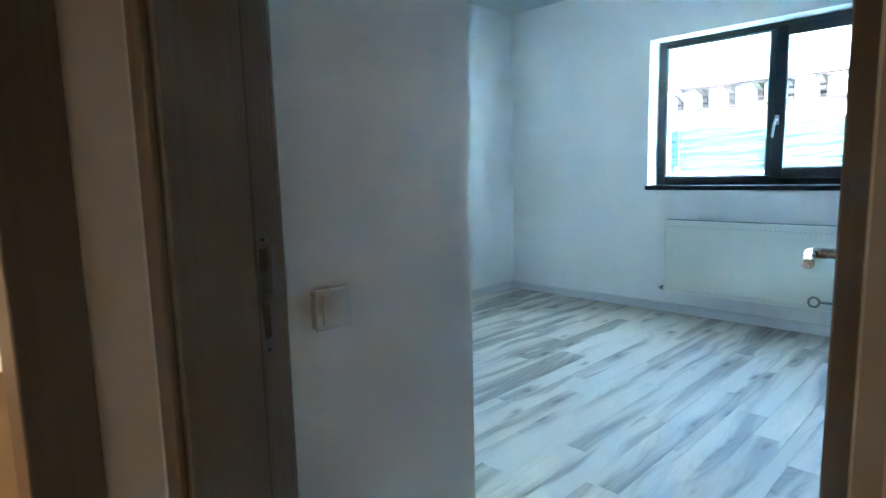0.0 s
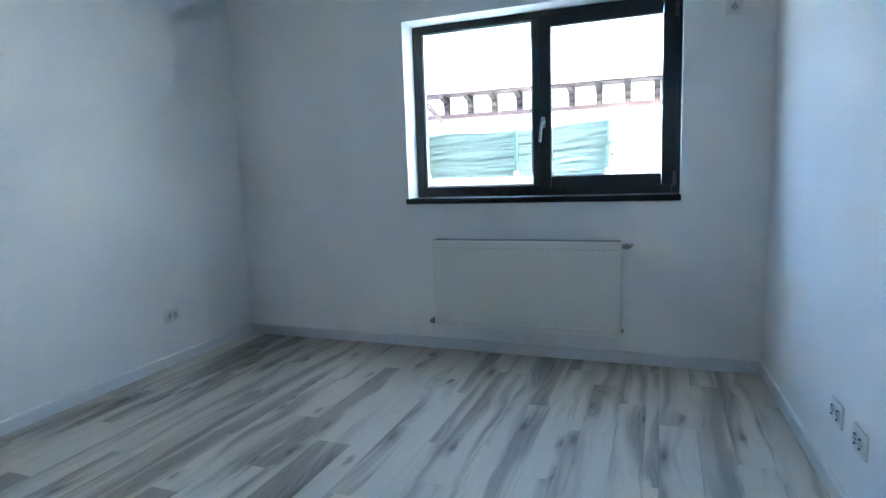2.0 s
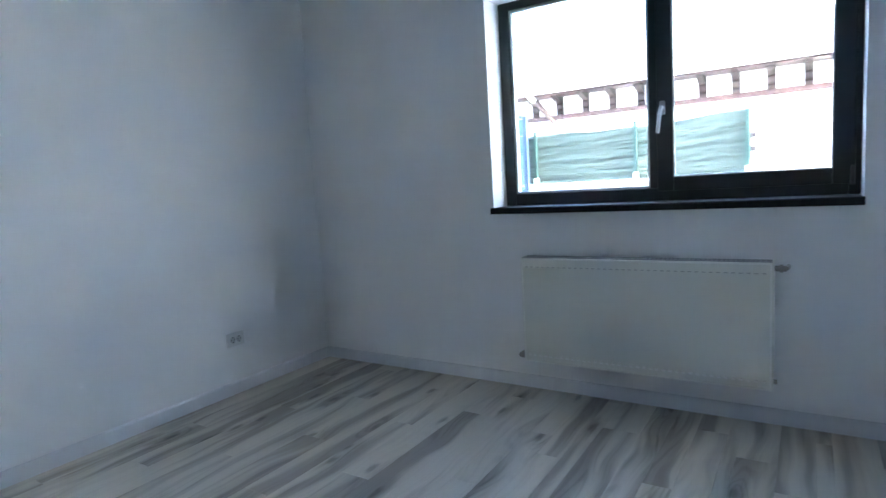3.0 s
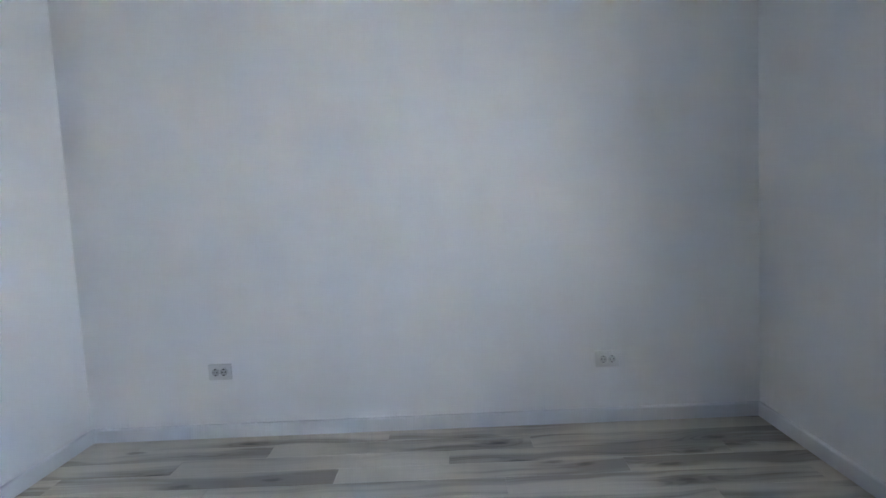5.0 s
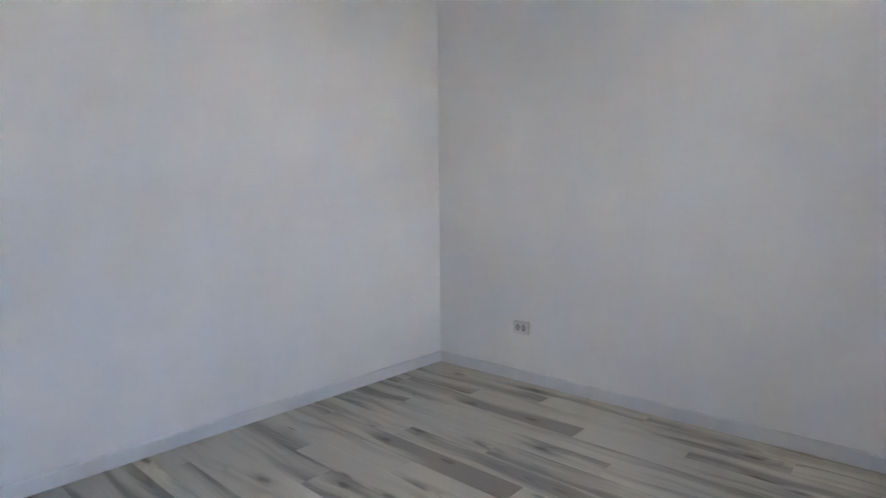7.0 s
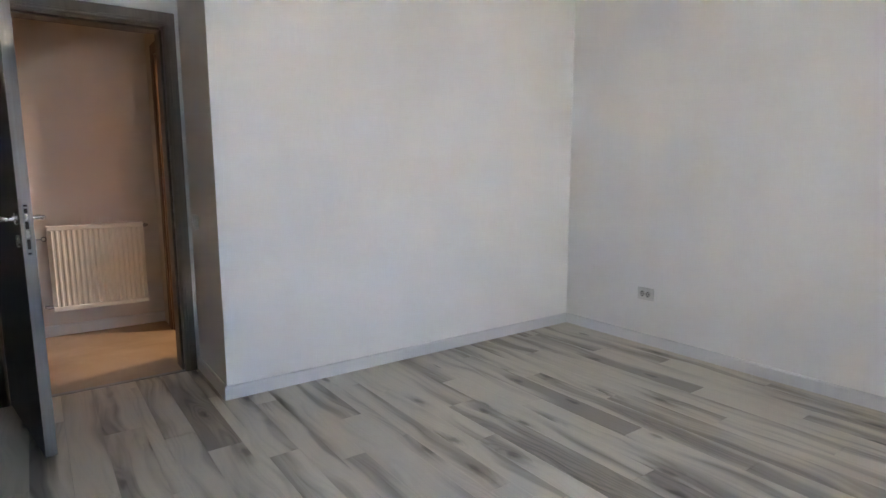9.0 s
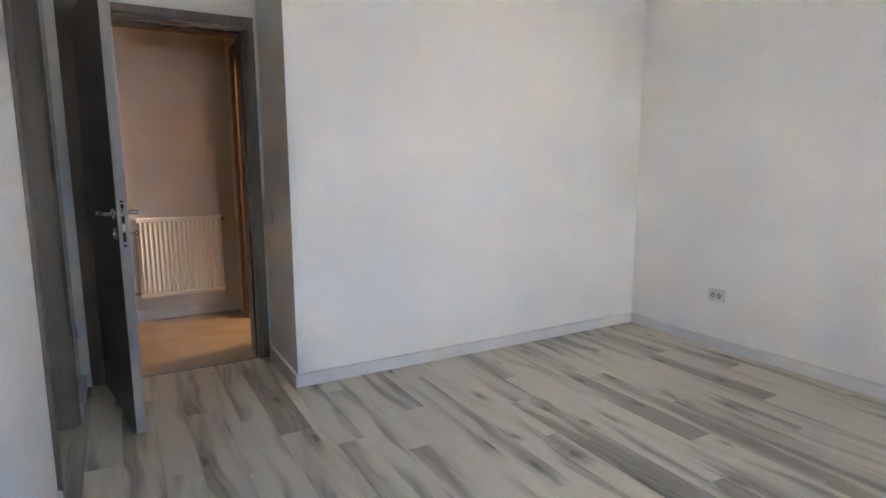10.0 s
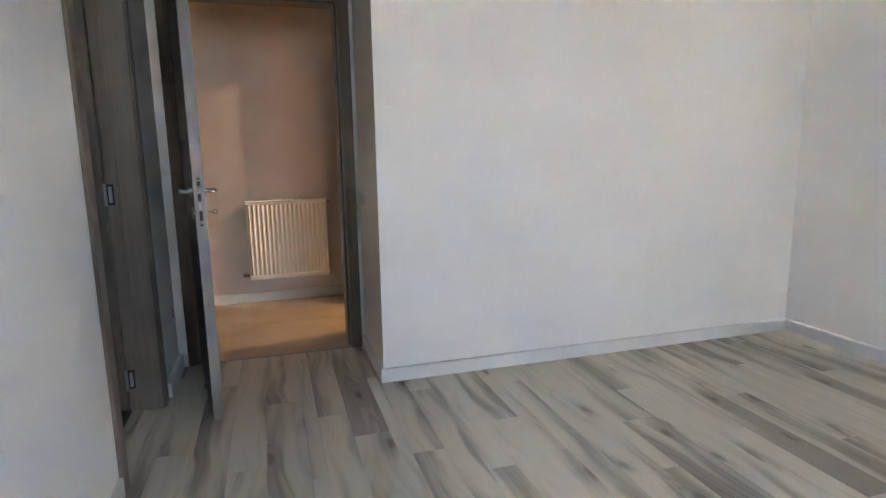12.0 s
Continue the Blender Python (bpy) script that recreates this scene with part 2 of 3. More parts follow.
# ---- mesh helpers ----
def add_box(bm, x0, x1, y0, y1, z0, z1, bevel=0.0, seg=1):
    v = [bm.verts.new((x, y, z)) for x in (x0, x1) for y in (y0, y1) for z in (z0, z1)]
    fs = [bm.faces.new([v[i] for i in f]) for f in ((0, 1, 3, 2), (4, 6, 7, 5), (0, 4, 5, 1), (2, 3, 7, 6), (0, 2, 6, 4), (1, 5, 7, 3))]
    if bevel:
        es = list({e for f in fs for e in f.edges})
        bmesh.ops.bevel(bm, geom=es, offset=bevel, segments=seg, affect="EDGES", profile=0.5)


def boxes(*specs, bevel=0.0, seg=1):
    bm = bmesh.new()
    for s in specs:
        add_box(bm, *s, bevel=bevel, seg=seg)
    return bm


def add_tube(bm, a, b, r, r2=None, n=16):
    a, b = Vector(a), Vector(b)
    rot = (b - a).to_track_quat("Z", "Y").to_matrix().to_4x4()
    m = Matrix.Translation((a + b) / 2) @ rot
    bmesh.ops.create_cone(bm, cap_ends=True, segments=n, radius1=r, radius2=r if r2 is None else r2, depth=(b - a).length, matrix=m)


def tube(a, b, r, r2=None, n=16):
    bm = bmesh.new()
    add_tube(bm, a, b, r, r2, n)
    return bm


def bent(points, r, n=12):
    """A round bar through several points, with ball joints."""
    bm = bmesh.new()
    for a, b in zip(points, points[1:]):
        add_tube(bm, a, b, r, None, n)
    for p in points[1:-1]:
        bmesh.ops.create_uvsphere(bm, u_segments=n, v_segments=8, radius=r, matrix=Matrix.Translation(p))
    return bm


def prism(profile, axis, lo, hi):
    """A profile of 2D points drawn out along an axis."""
    bm = bmesh.new()

    def at(p, s):
        return {"x": (s, p[0], p[1]), "y": (p[0], s, p[1]), "z": (p[0], p[1], s)}[axis]
    a = [bm.verts.new(at(p, lo)) for p in profile]
    b = [bm.verts.new(at(p, hi)) for p in profile]
    n = len(profile)
    for i in range(n):
        bm.faces.new((a[i], a[(i + 1) % n], b[(i + 1) % n], b[i]))
    bm.faces.new(a[::-1])
    bm.faces.new(b)
    bmesh.ops.recalc_face_normals(bm, faces=bm.faces[:])
    return bm


def plate(x0, x1, y0, y1, z0, z1, n=7):
    """A thin upright plate with half-round ends, its face across the x axis."""
    r, cy = (y1 - y0) / 2, (y0 + y1) / 2
    arc = [math.pi * k / n for k in range(n + 1)]
    prof = [(cy + r * math.cos(a), z1 - r + r * math.sin(a)) for a in arc] + [(cy - r * math.cos(a), z0 + r - r * math.sin(a)) for a in arc]
    return prism(prof, "x", x0, x1)


def part(name, bm, mat, parent=None, label="", smooth=False, at=None):
    me = bpy.data.meshes.new(name)
    bmesh.ops.recalc_face_normals(bm, faces=bm.faces[:])
    bm.to_mesh(me)
    bm.free()
    me.materials.append(mat)
    if smooth:
        me.polygons.foreach_set("use_smooth", [True] * len(me.polygons))
        me.set_sharp_from_angle(angle=radians(35))
    ob = new(name, me)
    ob.parent = parent
    if at is not None:
        ob.matrix_basis = at
    if label:
        ob["label"] = label
    return ob


def thing(name, base, label, category, group="", kind="", turn=0):
    ob = new(name)
    ob.empty_display_size = 0.1
    ob.matrix_basis = pose(*base, 0, 0, turn)
    return tagged(ob, label, category, group, kind)


def setting(name, bm, mat, label="", category=""):
    return tagged(part(name, bm, mat), label, category, kind="structure")


# ---- shell of the room ----
WX0, WX1, WZ0, WZ1, YO = 1.412, 3.138, 1.04, 2.205, 3.90
setting("wall_north", boxes((-0.25, WX0, YW, YO, 0, H), (WX1, 3.95, YW, YO, 0, H), (WX0, WX1, YW, YO, 0, WZ0 - 0.035), (WX0, WX1, YW, YO, WZ1, H)), WALL,
        "white painted window wall", "wall")
setting("wall_west", boxes((-0.25, 0, -0.2, YW, 0, H)), WALL, "white painted plain wall with two sockets", "wall")
setting("wall_south", boxes((0, XN, -0.2, 0, 0, H), (2.47, XN, YD, -0.2, 0, H)), WALL, "white painted wall with the corner of the entry niche", "wall")
east = prism([(XE0, YW), (XE1, YE), (XE1, 0.655), (3.80, 0.655), (3.80, YW)], "z", 0, H)
add_box(east, XQ, 3.80, YD, -0.075, 0, H)
add_box(east, XQ, 3.80, -0.075, 0.655, 2.035, H)
setting("wall_east", east, WALL, "white painted wall with a door opening near the niche", "wall")
setting("ceiling", boxes((-0.25, 3.95, YD, YO, H, H + 0.15)), CEIL, "plain white painted ceiling", "ceiling")
# door wall, with its opening
DX0, DX1, DZ = 2.705, 3.557, 2.0
setting("wall_door", boxes((2.47, DX0 - 0.015, YH, YD, 0, H), (DX1 + 0.015, 3.80, YH, YD, 0, H), (DX0 - 0.015, DX1 + 0.015, YH, YD, DZ + 0.015, H)), WALL,
        "white painted wall round the entry door", "wall")

# ---- hall, bathroom beside it and the dark room behind the second door ----
HW = -1.95
setting("hall_floor", boxes((2.45, 5.6, HW, YD - 0.03, -0.1, 0.0)), HALLF, "polished beige stone hall floor", "floor")
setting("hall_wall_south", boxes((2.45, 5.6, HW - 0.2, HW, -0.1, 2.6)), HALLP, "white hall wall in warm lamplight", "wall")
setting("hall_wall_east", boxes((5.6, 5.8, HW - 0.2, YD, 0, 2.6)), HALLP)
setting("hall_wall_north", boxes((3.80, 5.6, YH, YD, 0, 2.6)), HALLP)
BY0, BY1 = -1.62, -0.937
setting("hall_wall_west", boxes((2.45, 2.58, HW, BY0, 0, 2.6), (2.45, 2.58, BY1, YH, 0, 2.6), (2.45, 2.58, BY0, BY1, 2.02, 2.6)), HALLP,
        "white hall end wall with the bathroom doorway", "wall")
setting("hall_ceiling", boxes((2.45, 5.8, HW - 0.2, YH, 2.6, 2.7)), CEIL)
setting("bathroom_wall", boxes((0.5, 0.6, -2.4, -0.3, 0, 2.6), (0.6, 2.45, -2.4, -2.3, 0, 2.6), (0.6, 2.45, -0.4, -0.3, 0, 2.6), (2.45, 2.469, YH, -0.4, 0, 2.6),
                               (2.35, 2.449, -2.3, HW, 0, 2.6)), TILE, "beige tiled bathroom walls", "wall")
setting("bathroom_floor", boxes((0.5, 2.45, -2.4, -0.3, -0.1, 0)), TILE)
setting("bathroom_ceiling", boxes((0.5, 2.449, -2.4, -0.3, 2.6, 2.7)), CEIL)
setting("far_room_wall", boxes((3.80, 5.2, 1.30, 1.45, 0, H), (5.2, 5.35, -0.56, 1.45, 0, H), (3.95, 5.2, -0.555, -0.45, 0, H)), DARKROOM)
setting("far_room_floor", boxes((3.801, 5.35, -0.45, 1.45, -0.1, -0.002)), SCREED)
setting("far_room_ceiling", boxes((3.801, 5.35, -0.45, 1.45, H, H + 0.1)), CEIL)

# bathtub seen through the bathroom doorway
tub = thing("bathtub", (1.0, -1.25, 0), "white enamel bathtub with a beige tiled apron", "bathtub")
rim = boxes((-0.4, 0.35, -1.05, -0.93, 0.58, 0.63), (-0.4, 0.35, 0.73, 0.85, 0.58, 0.63), (-0.4, -0.33, -0.93, 0.73, 0.58, 0.63), (0.27, 0.35, -0.93, 0.73, 0.58, 0.63), bevel=0.012, seg=2)
part("rim", rim, ENAMEL, tub)
part("basin", boxes((-0.33, 0.27, -0.93, 0.73, 0.22, 0.25), (-0.35, -0.33, -0.93, 0.73, 0.25, 0.58), (0.25, 0.27, -0.93, 0.73, 0.25, 0.58)), ENAMEL, tub)
part("apron", boxes((0.28, 0.32, -1.05, 0.85, 0, 0.578)), TILE, tub, "beige tiled apron")

# ---- baseboards ----
def base_profile(th=0.015, hh=0.073, gap=0.0):
    return [(gap, 0.0), (gap + th, 0.0), (gap + th, hh - 0.008), (gap + th * 0.75, hh - 0.002), (gap + th * 0.4, hh), (gap, hh)]


def baseboard(a, b, th=0.015, hh=0.073, gap=0.0, mat=BASEB):
    """Runs from a to b with the room on its left-hand side."""
    a, b = Vector((*a, 0)), Vector((*b, 0))
    d = (b - a)
    turn = math.degrees(math.atan2(d.y, d.x))
    bm = prism([(p[0], p[1]) for p in base_profile(th, hh, gap)], "x", 0, d.length)
    ob = part("baseboard", bm, mat, at=pose(a.x, a.y, 0.0, 0, 0, turn))
    return tagged(ob, "white lacquered baseboard along the wall", "baseboard", kind="structure")


baseboard((0, 0), (XN + 0.0, 0))
baseboard((XN, 0.015), (XN, YD))
baseboard((0, YW), (0, 0))
baseboard((1.95, YW), (0.015, YW))
baseboard((XE0 - 0.012, YW), (1.951, YW), gap=0.006)
baseboard((XE1, YE), (XE0, YW - 0.015))
baseboard((XQ, YD), (XQ, -0.150), th=0.026)
baseboard((3.605, YD), (XQ - 0.027, YD))
baseboard((2.58, HW), (5.6, HW), hh=0.08)

# ---- window ----
win = thing("window_1", (WX0, 3.685, WZ0), "anthracite two-light window with one opening sash", "window", kind="structure")
WW, WH = WX1 - WX0, WZ1 - WZ0
FX = 0.845           # middle of the mullion
FB = 0.012           # frame stands on the sill
part("frame_left", boxes((0.0, 0.062, 0, 0.07, 0.0015, WH), bevel=0.004), FOILED, win)
part("frame_right", boxes((WW - 0.045, WW, 0, 0.07, 0.0015, WH), bevel=0.004), FOILED, win)
part("frame_head", boxes((0.0625, WW - 0.0455, 0, 0.07, WH - 0.045, WH), bevel=0.004), FOILED, win)
part("frame_foot", boxes((0.0625, WW - 0.0455, 0, 0.07, 0.0015, FB + 0.055), bevel=0.004), FOILED, win)
part("mullion", boxes((FX - 0.012, FX + 0.045, 0.0, 0.07, FB + 0.0555, WH - 0.0455), bevel=0.004), FOILED, win)
pane = part("pane", boxes((0.07, FX - 0.018, 0.036, 0.040, FB + 0.065, WH - 0.055)), GLASS, win, "clear fixed glass pane")
pane.visible_shadow = False
part("glazing_bead", boxes((0.0625, 0.074, 0.012, 0.045, FB + 0.056, WH - 0.046), (FX - 0.024, FX - 0.0125, 0.012, 0.045, FB + 0.056, WH - 0.046),
                           (0.0745, FX - 0.0245, 0.012, 0.045, FB + 0.056, FB + 0.068), (0.0745, FX - 0.0245, 0.012, 0.045, WH - 0.058, WH - 0.046), bevel=0.002), BEAD, win, "thin grey glazing bead")
SX0, SX1, SZ0, SZ1 = FX + 0.028, WW - 0.022, FB + 0.038, WH - 0.028
sash = part("sash", boxes((SX0, SX0 + 0.078, -0.008, 0.05, SZ0, SZ1), (SX1 - 0.082, SX1, -0.008, 0.05, SZ0, SZ1), (SX0 + 0.0785, SX1 - 0.0825, -0.008, 0.05, SZ0, SZ0 + 0.072),
                          (SX0 + 0.0785, SX1 - 0.0825, -0.008, 0.05, SZ1 - 0.072, SZ1), bevel=0.005, seg=2), FOILED, win, "anthracite opening sash")
pane = part("sash_pane", boxes((SX0 + 0.07, SX1 - 0.07, 0.014, 0.018, SZ0 + 0.065, SZ1 - 0.065)), GLASS, win, "clear glass pane of the sash")
pane.visible_shadow = False
g0, g1, g2, g3 = SX0 + 0.0785, SX1 - 0.0825, SZ0 + 0.0725, SZ1 - 0.0725
part("sash_seal", boxes((g0, g0 + 0.006, 0.0, 0.0135, g2, g3), (g1 - 0.006, g1, 0.0, 0.0135, g2, g3), (g0 + 0.0065, g1 - 0.0065, 0.0, 0.0135, g2, g2 + 0.006),
                        (g0 + 0.0065, g1 - 0.0065, 0.0, 0.0135, g3 - 0.006, g3)), BEAD, win, "thin grey glazing seal")
hx, hz = SX0 + 0.030, 0.47
part("handle_rose", boxes((hx - 0.014, hx + 0.014, -0.020, -0.0085, hz - 0.035, hz + 0.035), bevel=0.005, seg=2), SATIN, win, "silver handle rose", smooth=True)
hb = bent([(hx, -0.016, hz), (hx, -0.046, hz), (hx - 0.006, -0.054, hz - 0.03), (hx - 0.016, -0.056, hz - 0.125)], 0.0095)
part("handle", hb, SATIN, win, "curved silver window handle", smooth=True)
for z0 in (0.045, WH - 0.13):
    part("hinge", boxes((WW - 0.040, WW - 0.024, -0.036, -0.0005, z0, z0 + 0.085), bevel=0.004, seg=2), HINGEG, win, "dark grey hinge cover", smooth=True)
sill = part("window_sill", boxes((WX0 - 0.013, WX1 + 0.004, YW - 0.022, YW - 0.0005, WZ0 - 0.036, WZ0), (WX0 + 0.001, WX1 - 0.001, YW - 0.0005, YO - 0.1, WZ0 - 0.034, WZ0), bevel=0.003), SILLM)
tagged(sill, "dark brown-black window sill board", "window sill", kind="structure")
part("outer_sill", boxes((0.0, WW, 0.07, 0.26, -0.034, -0.001)), ROOFM, win)

# ---- radiator under the window ----
def valve(parent, x, z, side, y):
    """A short angle valve at a lower or upper corner of a radiator."""
    v = part("valve", bent([(x, y, z), (x + side * 0.045, y, z)], 0.013), BRASS, parent, "nickel-plated valve", smooth=True)
    part("valve_nut", tube((x + side * 0.018, y, z), (x + side * 0.032, y, z), 0.0175, n=6), BRASS, v)
    part("pipe_elbow", bent([(x + side * 0.045, y, z), (x + side * 0.05, y + 0.03, z), (x + side * 0.05, y + 0.10, z)], 0.009), BRASS, v, smooth=True)
    return v


def panel_radiator():
    w, h, d = 1.195, 0.58, 0.10
    r = thing("radiator", (1.625, 3.383, 0.195), "white flat-panel steel radiator hung below the window", "radiator")
    part("front_panel", boxes((0.006, w - 0.006, 0.0, 0.016, 0.0, h - 0.004), bevel=0.005, seg=3), RADW, r, smooth=True)
    n = 38
    step = (w - 0.04) / n
    slots = bmesh.new()
    for i in range(n):
        x = 0.02 + step * (i + 0.5)
        add_box(slots, x - 0.008, x + 0.008, -0.0006, 0.002, h - 0.0542, h - 0.0498, bevel=0.0005)
    part("upper_slots", slots, SLOTSHADE, r, "row of pressed slots, their shade drawn as grey dashes")
    bead = part("bead", boxes((-0.008, 0.008, -0.0075, 0.002, 0.035, 0.045), bevel=0.0026), RADLIT, r, "pressed bead of the front panel, lighter for the light it catches")
    bead.location.x = 0.02 + step * 0.5
    for i in range(1, n):
        o = new("bead", bead.data)
        o.parent = r
        o.location.x = 0.02 + step * (i + 0.5)
    part("panel_rim", boxes((0.006, 0.013, -0.0035, 0.002, 0.0, h - 0.004), (w - 0.013, w - 0.006, -0.0035, 0.002, 0.0, h - 0.004), (0.0135, w - 0.0135, -0.0035, 0.002, h - 0.013, h - 0.004),
                             (0.0135, w - 0.0135, -0.0035, 0.002, 0.0, 0.009), bevel=0.0022, seg=2), RADLIT, r, "raised rim of the front panel, lighter for the light it catches", smooth=True)
    part("back_panel", boxes((0.006, w - 0.006, d - 0.016, d, 0.012, h - 0.012), bevel=0.004), RADW, r)
    for x in (0.0, w - 0.0055):
        part("side_cover", boxes((x, x + 0.0055, 0.004, d - 0.002, 0.006, h - 0.002), bevel=0.0015), RADW, r)
    bm = bmesh.new()
    for i in range(60):
        x = 0.012 + (w - 0.024) * i / 59
        add_box(bm, x - 0.002, x + 0.002, 0.017, d - 0.017, h - 0.016, h - 0.003)
    add_box(bm, 0.008, w - 0.008, 0.0165, 0.022, h - 0.016, h - 0.001)
    add_box(bm, 0.008, w - 0.008, d - 0.022, d - 0.0165, h - 0.016, h - 0.001)
    part("top_grille", bm, GRILLE, r, "grey top grille")
    part("convector_fins", boxes((0.02, w - 0.02, 0.030, 0.070, 0.03, h - 0.03)), GRILLE, r)
    for x in (0.2, w - 0.2):
        part("bracket", boxes((x - 0.015, x + 0.015, d, 3.5149 - 3.383, 0.10, h - 0.10)), GRILLE, r)
    valve(r, -0.002, 0.016, -1, 0.05)
    valve(r, w + 0.002, h - 0.035, 1, 0.05)
    part("bleed_plug", tube((w, 0.05, 0.03), (w + 0.014, 0.05, 0.03), 0.011, n=12), BRASS, r)
    return r


panel_radiator()


def ribbed_radiator():
    w, h, d = 0.612, 0.62, 0.10
    r = thing("radiator", (2.700, -1.85, 0.196), "white ribbed steel radiator on the hall wall", "radiator", turn=0)
    prof, n = [(0.0, -0.012)], 17
    for i in range(n):
        x0 = 0.022 + (w - 0.044) * i / n
        p = (w - 0.044) / n
        for a, b in ((0.12, 0.0), (0.34, -0.0065), (0.66, -0.0065), (0.88, 0.0)):
            prof.append((x0 + a * p, b))
    prof += [(w, -0.012)]
    front = [(x, y) for x, y in prof]
    back = [(w, -0.022), (0.0, -0.022)]
    part("front_panel", prism(front + back, "z", 0.035, h - 0.035), RADW, r)
    part("header", boxes((0, w, -0.020, 0.001, h - 0.0345, h), bevel=0.004), RADW, r)
    part("header", boxes((0, w, -0.020, 0.001, 0.0, 0.0345), bevel=0.004), RADW, r)
    part("back_panel", boxes((0.0, w, -d + 0.004, -d + 0.02, 0.01, h - 0.01), bevel=0.003), RADW, r)
    for x in (0.0, w - 0.005):
        part("side_cover", boxes((x, x + 0.005, -d + 0.0205, -0.0225, 0.006, h - 0.002)), RADW, r)
    bm = bmesh.new()
    for i in range(30):
        x = 0.012 + (w - 0.024) * i / 29
        add_box(bm, x - 0.002, x + 0.002, -d + 0.022, -0.024, h - 0.016, h - 0.003)
    part("top_grille", bm, GRILLE, r, "grey top grille")
    part("convector_fins", boxes((0.02, w - 0.02, -0.075, -0.030, 0.03, h - 0.03)), GRILLE, r)
    v = part("valve", bent([(w, -0.05, 0.03), (w + 0.04, -0.05, 0.03), (w + 0.04, -0.0999, 0.03)], 0.012), BRASS, r, "nickel-plated valve", smooth=True)
    part("valve_nut", tube((w + 0.02, -0.05, 0.03), (w + 0.032, -0.05, 0.03), 0.017, n=6), BRASS, v)
    v = part("valve", bent([(0, -0.05, h - 0.03), (-0.03, -0.05, h - 0.03), (-0.03, -0.0999, h - 0.03)], 0.011), BRASS, r, "nickel-plated valve", smooth=True)
    part("valve_nut", tube((-0.012, -0.05, h - 0.03), (-0.022, -0.05, h - 0.03), 0.016, n=6), BRASS, v)
    return r


ribbed_radiator()


# ---- sockets and switches; drawn facing +x with their back on the plane x = 0 ----
def socket_cup(parent, y, r=0.0195):
    bm = bmesh.new()
    add_tube(bm, (0.0085, y, 0), (0.0118, y, 0), r + 0.0022, n=24)
    ring = part("socket_ring", bm, PLASTIC, parent, smooth=True)
    part("socket_cup", tube((0.0119, y, 0), (0.0124, y, 0), r, n=24), CUPSHADE, ring, "flat socket face, shade of its recess in the grey", smooth=True)
    bm = bmesh.new()
    for s in (-1, 1):
        add_tube(bm, (0.0123, y + s * 0.0085, 0), (0.0130, y + s * 0.0085, 0), 0.0032, n=10)
    for s in (-1, 1):
        add_box(bm, 0.0123, 0.0165, y - 0.004, y + 0.004, s * r * 0.80 - 0.002, s * r * 0.80 + 0.002)
    part("contact_holes", bm, HOLE, ring, "dark contact holes")


def double_socket(base, turn, label, w=0.122, h=0.084, cups=(-0.022, 0.022)):
    s = thing("wall_socket", base, label, "wall socket", "wall sockets of the room", turn=turn)
    part("cover_plate", boxes((0, 0.0085, -w / 2, w / 2, -h / 2, h / 2), bevel=0.003, seg=2), PLASTIC, s, smooth=True)
    for c in cups:
        socket_cup(s, c)
    return s


double_socket((0, 2.732, 0.333), 0, "white double wall socket above the baseboard near the window corner")
double_socket((0, 0.714, 0.353), 0, "white double wall socket above the baseboard near the back corner")
double_socket((3.39, YW, 2.045), -90, "white single socket high beside the window", w=0.08, h=0.08, cups=(0.0,))
slant = math.degrees(math.atan2(XE1 - XE0, YW - YE))


def on_east(y):
    return XE0 + (XE1 - XE0) * (YW - y) / (YW - YE)


double_socket((on_east(1.99), 1.99, 0.315), 180 + slant, "white double wall socket low beside its twin")
double_socket((on_east(2.22), 2.22, 0.315), 180 + slant, "white double wall socket low beside its twin, nearer the window", cups=(-0.03, 0.03))
double_socket((XQ, -0.45, 0.345), 180, "white single socket low beside the entry door", w=0.08, h=0.08, cups=(0.0,))

sw = thing("light_switch", (XN, -0.44, 0.915), "white rocker light switch on the niche wall", "light switch")
part("mounting_box", boxes((0, 0.018, -0.040, 0.040, -0.040, 0.040), bevel=0.006, seg=3), PLASTIC, sw, smooth=True)
part("cover_plate", boxes((0.0182, 0.026, -0.042, 0.042, -0.042, 0.042), bevel=0.0035, seg=3), PLASTIC, sw, smooth=True)
part("rocker", boxes((0.0262, 0.031, -0.028, 0.028, -0.032, 0.032), bevel=0.002, seg=2), PLASTIC, sw, smooth=True)

# ---- entry door ----
d1 = thing("door_1", ((DX0 + DX1) / 2, YD, 0), "taupe wood-grain entry door standing open into the room", "door", kind="structure")
ox = (DX0 + DX1) / 2
a0, a1 = DX0 - ox, DX1 - ox
part("jamb_latch_side", boxes((a0 - 0.0148, a0, YH - YD - 0.002, 0.003, 0, DZ + 0.0148), bevel=0.001), FRAMEW, d1)
part("jamb_hinge_side", boxes((a1, a1 + 0.0148, YH - YD - 0.002, 0.003, 0, DZ + 0.0148), bevel=0.001), FRAMEW, d1)
part("jamb_head", boxes((a0, a1, YH - YD - 0.002, 0.003, DZ, DZ + 0.0148), bevel=0.001), FRAMEW, d1)
part("door_stop", boxes((a0 + 0.0003, a0 + 0.013, YH - YD - 0.001, -0.048, 0, DZ - 0.0135), (a1 - 0.005, a1 - 0.0003, YH - YD + 0.07, -0.048, 0, DZ - 0.0135),
                        (a0 + 0.0003, a1 - 0.0003, YH - YD - 0.001, -0.048, DZ - 0.013, DZ - 0.0003), bevel=0.002), FRAMEW, d1)
